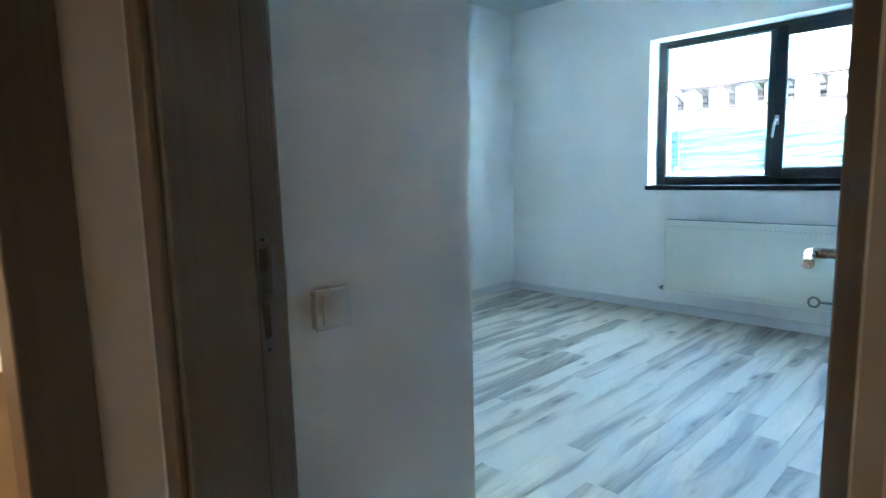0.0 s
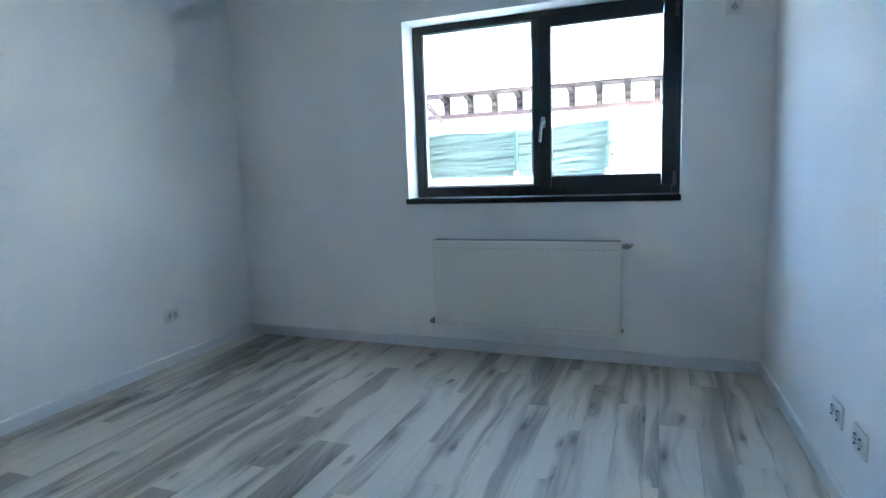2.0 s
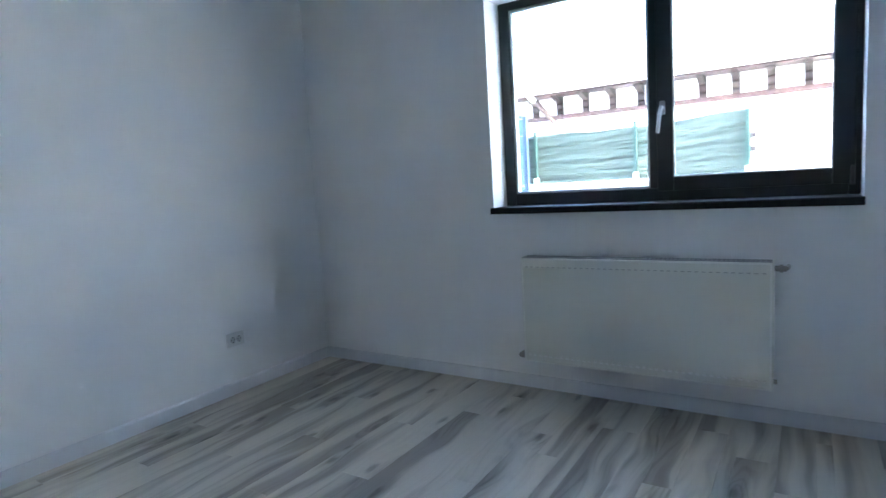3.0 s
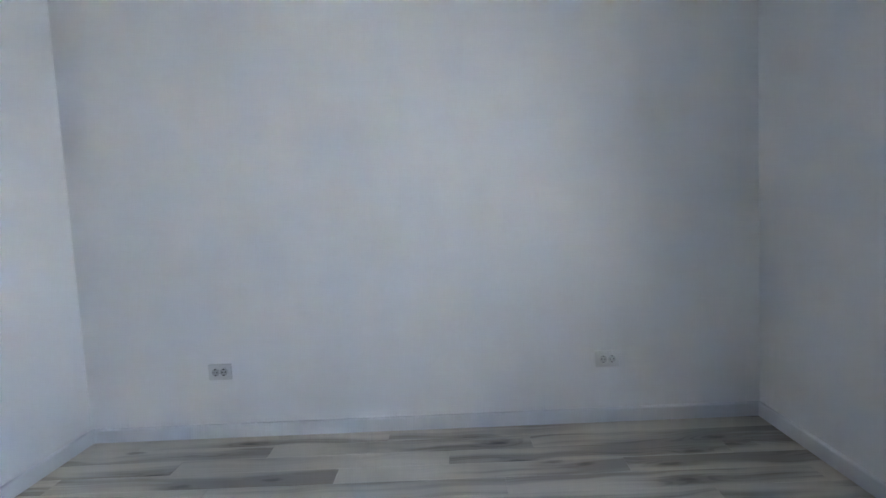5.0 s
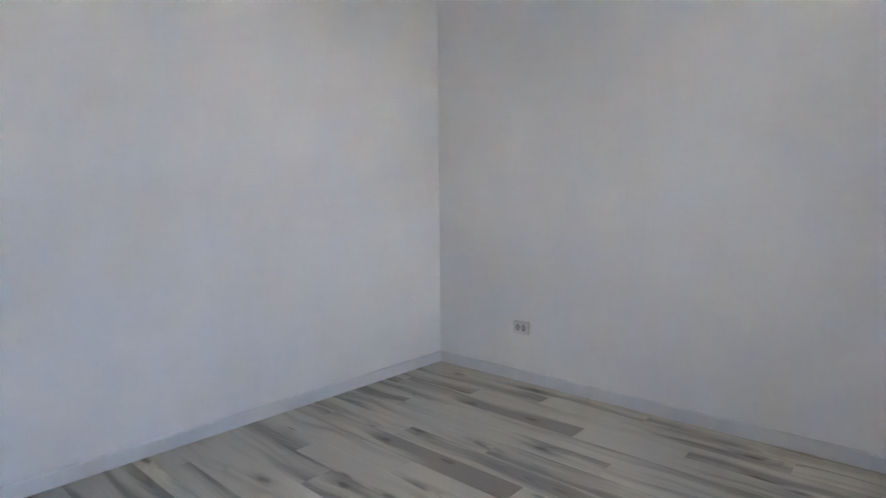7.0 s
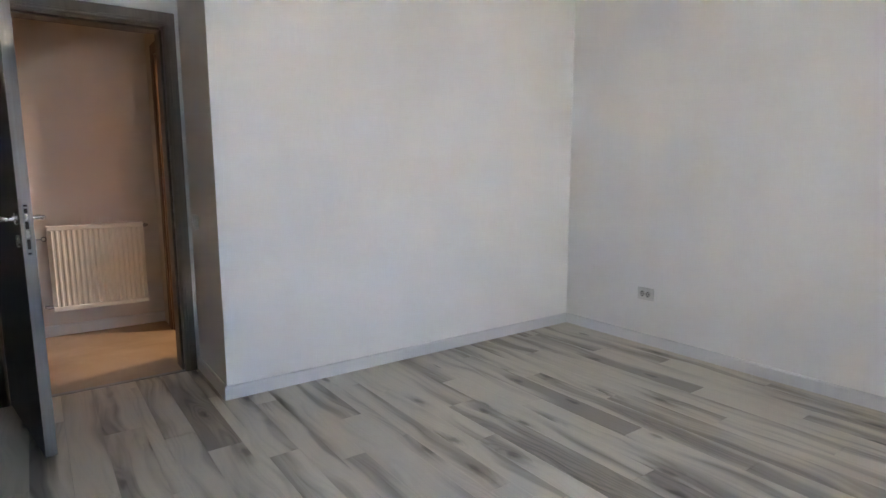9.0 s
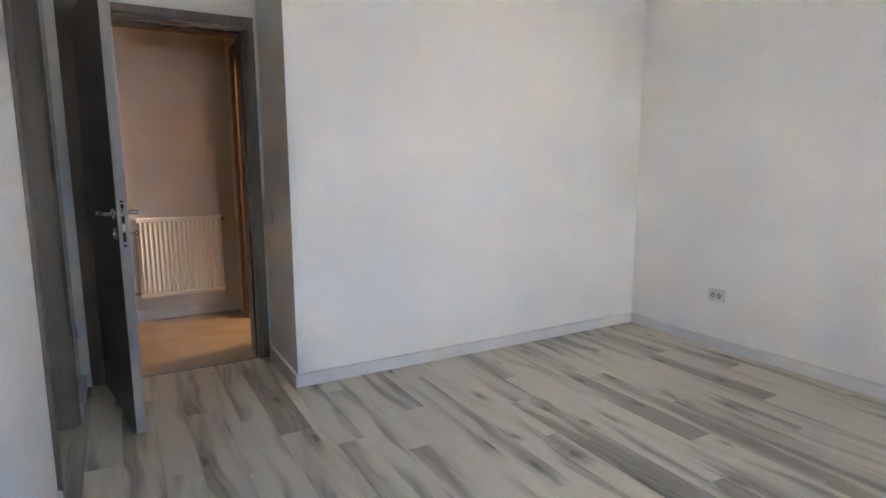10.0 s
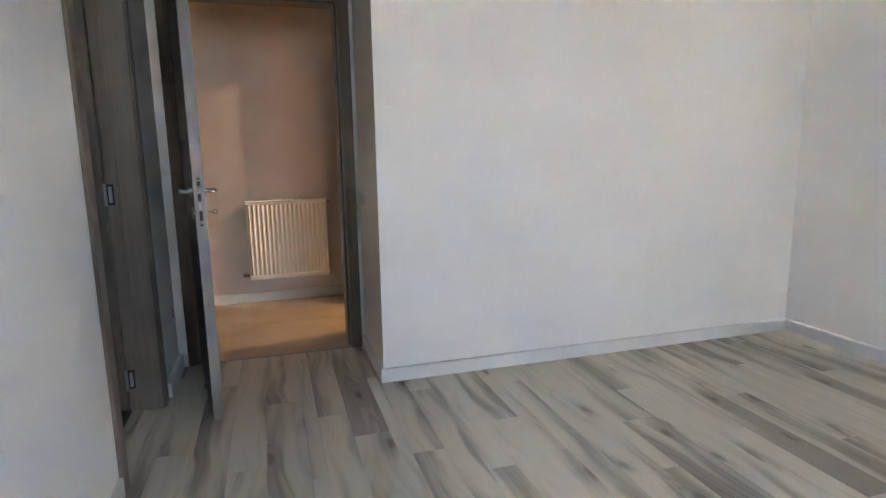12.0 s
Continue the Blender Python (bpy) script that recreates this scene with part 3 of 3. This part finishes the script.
part("door_seal", boxes((a0 + 0.0003, a0 + 0.010, -0.0475, -0.042, 0, DZ - 0.011), (a1 - 0.010, a1 - 0.0003, -0.0475, -0.042, 0, DZ - 0.011),
                        (a0 + 0.0105, a1 - 0.0105, -0.0475, -0.042, DZ - 0.010, DZ - 0.0003)), SEAL, d1, "dark brown rubber seal")


def casing(parent, x0, x1, z1, w, y0, y1):
    """Two uprights and a head round an opening, in the plane of a wall."""
    part("casing_upright", boxes((x0 - w, x0, y0, y1, 0, z1), bevel=0.004, seg=2), FRAMEW, parent)
    part("casing_upright", boxes((x1, x1 + w, y0, y1, 0, z1), bevel=0.004, seg=2), FRAMEW, parent)
    part("casing_head", boxes((x0 - w, x1 + w, y0, y1, z1 + 0.0005, z1 + w + 0.012), bevel=0.004, seg=2), FRAMEW, parent)
    if y1 > 0:
        for b in (0.006, 0.020):
            part("casing_bead", boxes((x0 - b - 0.005, x0 - b, y1 - 0.002, y1 + 0.003, 0, z1 + b), (x1 + b, x1 + b + 0.005, y1 - 0.002, y1 + 0.003, 0, z1 + b),
                                      (x0 - b - 0.005, x1 + b + 0.005, y1 - 0.002, y1 + 0.003, z1 + b + 0.0003, z1 + b + 0.005), bevel=0.0015), FRAMEW, parent, "thin raised bead round the frame")


casing(d1, a0 - 0.003, a1 + 0.003, DZ + 0.003, 0.060, 0.0035, 0.016)
casing(d1, a0 - 0.003, a1 + 0.014, DZ + 0.003, 0.060, YH - YD - 0.016, YH - YD - 0.0025)
sp = part("strike_plate", plate(a0 + 0.0002, a0 + 0.002, -0.040, -0.013, 0.872, 1.090), STEEL, d1, "pale steel strike plate")
part("strike_lip", boxes((a0 + 0.0003, a0 + 0.0021, -0.0118, -0.004, 0.995, 1.070), bevel=0.0008), STEEL, sp)
part("latch_hole", boxes((a0 + 0.0018, a0 + 0.0026, -0.034, -0.020, 1.018, 1.060)), RAWBOARD, sp, "latch hole with raw brown board behind")
part("bolt_hole", boxes((a0 + 0.0018, a0 + 0.0026, -0.033, -0.021, 0.905, 0.965)), RAWBOARD, sp, "bolt hole with raw brown board behind")
for z0 in (0.884, 0.988, 1.076):
    part("screw", tube((a0 + 0.0015, -0.027, z0), (a0 + 0.0028, -0.027, z0), 0.003), HOLE, sp, "dark screw head")
part("threshold", boxes((a0, a1, -0.034, 0.004, -0.012, 0.004), bevel=0.003), STEEL, d1, "dull metal threshold strip")

# leaf: local x runs from hinge to lock edge, local y is its thickness, towards the hall side
LW, LT, LH = 0.80, 0.044, 1.985
leaf_at = Vector((3.555, -0.583, 0.009))
end = Vector((3.421, 0.21, 0.009))
ang = math.degrees(math.atan2(end.y - leaf_at.y, end.x - leaf_at.x))
leaf = thing("door_leaf", leaf_at, "taupe wood-grain door leaf, open, key in the lock", "door leaf", turn=ang)
leaf.matrix_basis = pose(*leaf_at, 0.1, 0, ang)  # it hangs a little out of plumb
part("leaf_panel", boxes((0.001, LW - 0.0012, 0.0, LT, 0.0, LH), bevel=0.0015), LEAFW, leaf)
part("lock_edge", boxes((LW - 0.001, LW + 0.0002, 0.0008, LT - 0.0008, 0.001, LH - 0.001)), EDGEW, leaf, "lighter grey edge band")
fp = part("lock_faceplate", plate(LW + 0.0004, LW + 0.0028, LT / 2 - 0.011, LT / 2 + 0.011, 0.860, 1.074), STEEL, leaf, "steel lock faceplate")
part("latch_bolt", boxes((LW + 0.002, LW + 0.010, LT / 2 - 0.006, LT / 2 + 0.006, 1.004, 1.030), bevel=0.002), CHROME, fp)
part("dead_bolt", boxes((LW + 0.002, LW + 0.0045, LT / 2 - 0.006, LT / 2 + 0.006, 0.934, 0.964), bevel=0.0008), CHROME, fp)
for z0, z1 in ((0.867, 0.874), (0.888, 0.928), (0.970, 1.000), (1.034, 1.052), (1.060, 1.067)):
    part("bolt_slot", boxes((LW + 0.0025, LW + 0.0034, LT / 2 - 0.006, LT / 2 + 0.006, z0, z1)), HOLE, fp)
HX, HZ, KZ = LW - 0.058, 1.010, 0.918
for s, y0 in ((-1, 0.0), (1, LT)):
    h = part("handle", bent([(HX, y0 + s * 0.006, HZ), (HX, y0 + s * 0.042, HZ), (HX - 0.012, y0 + s * 0.050, HZ - 0.001), (HX - 0.118, y0 + s * 0.046, HZ - 0.004)], 0.0095), CHROME, leaf,
             "satin chrome lever handle", smooth=True)
    part("rose", tube((HX, y0, HZ), (HX, y0 + s * 0.008, HZ), 0.0255, 0.0245, n=32), CHROME, h, smooth=True)
    k = part("key_rose", tube((HX, y0, KZ), (HX, y0 + s * 0.008, KZ), 0.0255, 0.0245, n=32), CHROME, leaf, "satin chrome key rose", smooth=True)
    part("keyhole", boxes((HX - 0.003, HX + 0.003, y0 + s * 0.0079, y0 + s * 0.0086, KZ - 0.010, KZ + 0.008)), HOLE, k)
ky = LT + 0.009
part("key", bent([(HX, LT, KZ), (HX, ky + 0.022, KZ)], 0.0024), STEEL, leaf, "steel key in the lock", smooth=True)
bow = bmesh.new()
ring = [(HX + 0.0090 * math.cos(i * math.pi / 9), ky + 0.030 + 0.0085 * math.sin(i * math.pi / 9)) for i in range(18)]
for i in range(18):
    p, q = ring[i], ring[(i + 1) % 18]
    add_tube(bow, (HX, p[1], KZ + p[0] - HX), (HX, q[1], KZ + q[0] - HX), 0.0022, n=8)
part("key_bow", bow, STEEL, leaf, smooth=True)
for z0 in (0.22, 1.0, 1.78):
    part("hinge", tube((-0.004, -0.004, z0), (-0.004, -0.004, z0 + 0.09), 0.0075), STEEL, leaf, "steel hinge knuckle", smooth=True)

# ---- second door, in the east wall, open into the dark room ----
EY0, EY1, EZ = -0.045, 0.625, 2.0
d2 = thing("door_2", (XQ, 0.0, 0), "taupe wood-grain doorway with its leaf open into a dark room", "door", kind="structure")
T2 = 3.80 - XQ
part("jamb_hinge_side", boxes((-0.010, T2 + 0.004, EY0 - 0.0298, EY0, 0, EZ + 0.0298), bevel=0.001), FRAMEW, d2)
part("jamb_latch_side", boxes((0.018, T2 + 0.004, EY1, EY1 + 0.0298, 0, EZ + 0.0298), bevel=0.001), FRAMEW, d2)
part("jamb_head", boxes((-0.002, T2 + 0.004, EY0, EY1, EZ, EZ + 0.0298), bevel=0.001), FRAMEW, d2)
part("door_stop", boxes((-0.009, T2 - 0.045, EY0 + 0.0003, EY0 + 0.012, 0, EZ - 0.0125), (0.018, T2 - 0.045, EY1 - 0.012, EY1 - 0.0003, 0, EZ - 0.0125),
                        (0.0, T2 - 0.045, EY0 + 0.0003, EY1 - 0.0003, EZ - 0.012, EZ - 0.0003), bevel=0.002), FRAMEW, d2)
part("casing_upright", boxes((-0.016, -0.0105, EY0 - 0.068, EY0 - 0.003, 0, EZ + 0.003), (-0.0105, -0.0004, EY0 - 0.068, EY0 - 0.0302, 0, EZ + 0.003), bevel=0.002), FRAMEW, d2)
part("casing_upright", boxes((0.002, 0.0165, EY1 + 0.004, YE - 0.001, 0, EZ + 0.003), bevel=0.003, seg=2), FRAMEW, d2)
part("casing_head", boxes((-0.014, -0.0025, EY0 - 0.068, YE - 0.001, EZ + 0.0305, EZ + 0.10), bevel=0.003, seg=2), FRAMEW, d2)
leaf2 = thing("door_leaf", (3.806, EY0 - 0.003, 0.009), "taupe wood-grain door leaf, open, seen edge on through the doorway", "door leaf")
part("leaf_panel", boxes((0.004, 0.66, -0.030, 0.010, 0, 1.985), bevel=0.0015), LEAFW, leaf2)
for z0 in (0.10, 0.95, 1.80):
    hg = part("hinge", tube((-0.001, 0.012, z0 - 0.004), (-0.001, 0.012, z0 + 0.094), 0.0065), PLATE, leaf2, "steel hinge", smooth=True)
    part("hinge_mortise", boxes((-0.034, -0.003, 0.0031, 0.0040, z0 + 0.000, z0 + 0.090)), HOLE, hg, "flat dark plate for the shaded hinge mortise")
    part("hinge_leaf", boxes((-0.026, -0.012, 0.0041, 0.0070, z0 + 0.010, z0 + 0.080), bevel=0.0012), PLATE, hg)

# ---- bathroom doorway in the hall ----
d3 = thing("door_3", (2.58, BY1, 0), "brown wood-grain frame of the bathroom doorway", "door", kind="structure")
part("casing_upright", boxes((0.0005, 0.014, -0.018, 0.080, 0, 2.02), bevel=0.003), LEAFW, d3)
part("casing_upright", boxes((0.0005, 0.014, BY0 - BY1 - 0.075, BY0 - BY1, 0, 2.02), bevel=0.003), BATHW, d3)
part("casing_head", boxes((0.0005, 0.014, BY0 - BY1 - 0.075, 0.080, 2.0205, 2.095), bevel=0.003), BATHW, d3)
part("jamb", boxes((-0.132, 0.0, -0.018, -0.0005, 0, 2.0), (-0.132, 0.0, BY0 - BY1 + 0.0005, BY0 - BY1 + 0.018, 0, 2.0)), BATHW, d3)
part("jamb_head", boxes((-0.132, 0.0, BY0 - BY1 + 0.0005, -0.0005, 2.0005, 2.018)), BATHW, d3)

# ---- outside ----
# Unseen block front and roof, added to keep light off the yard.
setting("unseen_block_front", boxes((-14, -0.25, YW, YO, -0.25, 13), (3.95, 18, YW, YO, -0.25, 13), (-0.25, 3.95, YW, YO, H + 0.15, 13)), RENDER_W, "unseen rendered block front, added to shade the yard", "wall")
setting("unseen_block_roof", boxes((-14, 18, -12, YW, 12.7, 13)), EARTH, "unseen flat block roof, added to shade the yard", "roof")
setting("ground", boxes((-600, 600, YO, 900, -0.5, -0.25)), EARTH, "pale concrete yard and ground beyond", "ground")

house = thing("neighbour_house", (0, 14.2, -0.25), "white rendered single-storey house with carved brown eave brackets", "house")
part("wall", boxes((-16, 16, 0, 6, 0, 3.55)), RENDER_W, house)
part("roof", prism([(-0.75, 3.47), (-0.70, 3.52), (3.6, 5.4), (7.2, 3.5), (7.1, 3.46)], "x", -16.4, 16.4), ROOFM, house, "pale sheet-metal roof")
part("gutter", prism([(-0.80, 3.44), (-0.78, 3.40), (-0.70, 3.39), (-0.66, 3.42), (-0.66, 3.47), (-0.80, 3.47)], "x", -16.4, 16.4), ROOFM, house, "grey eave gutter")
part("fascia", boxes((-16.3, 16.3, -0.62, -0.02, 3.36, 3.40)), TIMBERX, house, "brown eave boards")
part("rail", boxes((-16, 16, -0.14, -0.002, 2.825, 2.93), bevel=0.012), TIMBERX, house, "brown timber rail under the brackets")
prof = [(-0.001, 2.935), (-0.10, 2.935), (-0.115, 3.0), (-0.075, 3.04), (-0.12, 3.08), (-0.14, 3.16), (-0.11, 3.20), (-0.17, 3.24), (-0.34, 3.26), (-0.40, 3.30), (-0.50, 3.31), (-0.52, 3.358), (-0.001, 3.358)]
b0 = part("bracket", prism(prof, "x", -0.068, 0.068), TIMBER, house)
b0.location.x = -2.17
for i in range(-9, 20):
    if i:
        o = new("bracket", b0.data)
        o.parent = house
        o.location.x = -2.17 + 0.637 * i
hook = part("snow_hook", boxes((-0.012, 0.012, -0.73, -0.70, 3.50, 3.575), (-0.012, 0.012, -0.70, -0.60, 3.55, 3.575), bevel=0.004), GRILLE, house, "small grey snow hook on the eave")
hook.location.x = -2.30
for i in range(-8, 19):
    if i:
        o = new("snow_hook", hook.data)
        o.parent = house
        o.location.x = -2.30 + 0.637 * i
pipe = part("downpipe", bent([(-2.64, -0.55, 3.30), (-2.30, -0.10, 2.74)], 0.058), TIMBERX, house, "slanting brown downpipe", smooth=True)
part("elbow", bent([(-2.72, -0.71, 3.43), (-2.70, -0.66, 3.37), (-2.635, -0.543, 3.29)], 0.066), RENDER_W, pipe, "white downpipe elbow", smooth=True)
part("outlet", bent([(-2.302, -0.102, 2.742), (-2.285, -0.085, 2.70), (-2.285, -0.085, 2.60)], 0.03), RENDER_W, pipe, "thin white outlet", smooth=True)

fence = thing("garden_fence", (0, 9.2, -0.25), "wire fence with creased green shade net on white wall", "fence")
part("kerb_wall", boxes((-14, 2.32, -0.10, 0.10, 0, 1.26), (-14, 2.36, -0.14, 0.14, 1.2605, 1.31), bevel=0.01), RENDER_W, fence, "white rendered kerb wall")
part("ledge", boxes((-14, 14, -0.62, -0.15, 0, 1.17), bevel=0.01), RENDER_W, fence, "white ledge before the wall")
for x in (-3.92, -2.31, -0.735, 0.817, 2.26):
    p = part("post", boxes((x - 0.024, x + 0.024, -0.055, -0.008, 1.315, 2.18), bevel=0.004), GREENP, fence, "green steel post")
    part("post_foot", boxes((x - 0.033, x + 0.033, -0.068, 0.005, 1.312, 1.44), bevel=0.006), EARTH, p, "white post foot")
net = bmesh.new()
nx, nz = 220, 34
grid = [[net.verts.new((-5.5 + 7.80 * i / nx + 0.03 * (i / nx) ** 30 * noise.noise((j * 0.35, 2.2, 0)), 0.015 + 0.024 * noise.noise((i * 0.030, j * 0.40 - i * 0.045, 3.1)) + 0.016 * noise.noise((i * 0.11, j * 0.8 - i * 0.07, 7.7)),
                        1.345 + (0.745 + 0.035 * noise.noise((i * 0.06, 1.3, 0.4)) + 0.02 * (i / nx) + 0.10 * max(0.0, (i / nx - 0.78) / 0.22) ** 1.6) * j / nz)) for j in range(nz + 1)] for i in range(nx + 1)]
for i in range(nx):
    for j in range(nz):
        net.faces.new((grid[i][j], grid[i + 1][j], grid[i + 1][j + 1], grid[i][j + 1]))
nb = part("shade_net", net, NET, fence, "creased green shade net", smooth=True)
so = nb.modifiers.new("thickness", "SOLIDIFY")
so.thickness = 0.003
for k in range(7):
    bm = bmesh.new()
    z0 = 1.37 + k * 0.112
    pts = [(-5.5 + 7.76 * i / 24, -0.018, z0 + 0.020 * noise.noise((i * 0.33, k * 3.3, 0))) for i in range(25)]
    for a, b in zip(pts, pts[1:]):
        add_tube(bm, a, b, 0.0028, n=5)
    part("wire", bm, WIREM, fence, "pale fence wire")
upright = part("upright_wire", tube((0, 0.052, 1.36), (0, 0.052, 2.05), 0.0026, n=5), GREENP, fence)
upright.location.x = -5.4
for i in range(1, 38):
    o = new("upright_wire", upright.data)
    o.parent = fence
    o.location.x = -5.4 + 0.2 * i
for z0 in (1.62, 1.80):
    part("hinge_block", boxes((2.30, 2.36, -0.05, 0.0, z0, z0 + 0.07), bevel=0.005), TIMBER, fence, "small brown hinge block")

shed = thing("garden_wall", (5.6, 11.0, -0.25), "low white rendered garden wall with grey coping", "garden wall")
part("wall", boxes((-2.9, 6.0, 0.0, 0.2, 0, 1.98)), RENDER_W, shed)
part("coping", boxes((-2.93, 6.0, -0.04, 0.24, 1.981, 2.015), bevel=0.006), GRILLE, shed, "grey coping")

gate = thing("blue_gate", (-0.60, 8.5, -0.25), "light blue boarded metal gate in front of the fence", "gate")
part("post", boxes((-0.03, 0.03, -0.03, 0.03, 0, 2.36), bevel=0.005), BLUED, gate, "dark blue gate post")
for i in range(9):
    part("board", boxes((-1.9, -0.035, -0.012, 0.012, 1.22 - 1.10 + i * 0.245, 1.22 - 1.10 + i * 0.245 + 0.235), bevel=0.004), BLUEP, gate)
part("rail", boxes((-1.9, -0.031, -0.03, 0.03, 2.33, 2.37), bevel=0.005), BLUED, gate)
for x in (-1.95,):
    part("post", boxes((x - 0.03, x + 0.03, -0.03, 0.03, 0, 2.36), bevel=0.005), BLUED, gate, "dark blue gate post")

# ---- laminate floor, plank by plank ----
slab = setting("floor", boxes((-0.2, XN, -0.15, YW, -0.12, -0.009), (XN, 3.80, YD - 0.03, YW, -0.12, -0.009)), SCREED, "pale limed-oak laminate floor laid towards the window", "floor")
plank_mesh = {}


def plank(x, y, w, l):
    key = (round(w, 3), round(l, 3))
    if key not in plank_mesh:
        bm = bmesh.new()
        g, c = 0.0003, 0.0009
        lo = [bm.verts.new((sx * (w / 2 - g), sy * (l / 2 - g), -0.0085)) for sx, sy in ((-1, -1), (1, -1), (1, 1), (-1, 1))]
        mi = [bm.verts.new((sx * (w / 2 - g), sy * (l / 2 - g), -c)) for sx, sy in ((-1, -1), (1, -1), (1, 1), (-1, 1))]
        up = [bm.verts.new((sx * (w / 2 - g - c), sy * (l / 2 - g - c), 0)) for sx, sy in ((-1, -1), (1, -1), (1, 1), (-1, 1))]
        bm.faces.new(up)
        for a, b in ((lo, mi), (mi, up)):
            for i in range(4):
                bm.faces.new((a[i], a[(i + 1) % 4], b[(i + 1) % 4], b[i]))
        me = bpy.data.meshes.new("plank")
        bm.to_mesh(me)
        bm.free()
        me.materials.append(OAK)
        plank_mesh[key] = me
    o = new("plank", plank_mesh[key])
    o.parent = slab
    o.location = (x, y, 0)


# left edge of each row of boards and where its butt joints fall; the boards are 1.28 m long
ROWS = [(0.0, 0.31), (0.14, 1.02), (0.28, 0.62), (0.42, 0.12), (0.56, 0.86), (0.70, 0.40), (0.84, 1.18), (0.99, 0.70), (1.13, 0.22), (1.27, 0.98), (1.42, 0.48), (1.56, 0.77),
        (1.73, 1.14), (1.84, 0.40), (1.95, 0.21), (2.06, 0.90), (2.13, 0.58), (2.30, 0.94), (2.41, 0.16), (2.52, 0.74), (2.65, 1.20), (2.70, 0.53), (2.85, 0.30), (2.98, 0.80),
        (3.04, 0.095), (3.20, 0.66), (3.34, 1.08), (3.48, 0.45), (3.62, 0.88), (3.75, 0.2)]
BOARD = 1.28
for (x0, joint), (x1, _) in zip(ROWS, ROWS[1:] + [(3.80, 0)]):
    y0 = 0.001 if x1 <= XN else YD - 0.026
    y1 = YW if x0 < XE1 else 0.63
    cuts = [y0] + [y for y in (joint + BOARD * k for k in range(-1, 4)) if y0 + 0.05 < y < y1 - 0.05] + [y1]
    for a, b in zip(cuts, cuts[1:]):
        plank((x0 + x1) / 2, (a + b) / 2, x1 - x0, b - a)
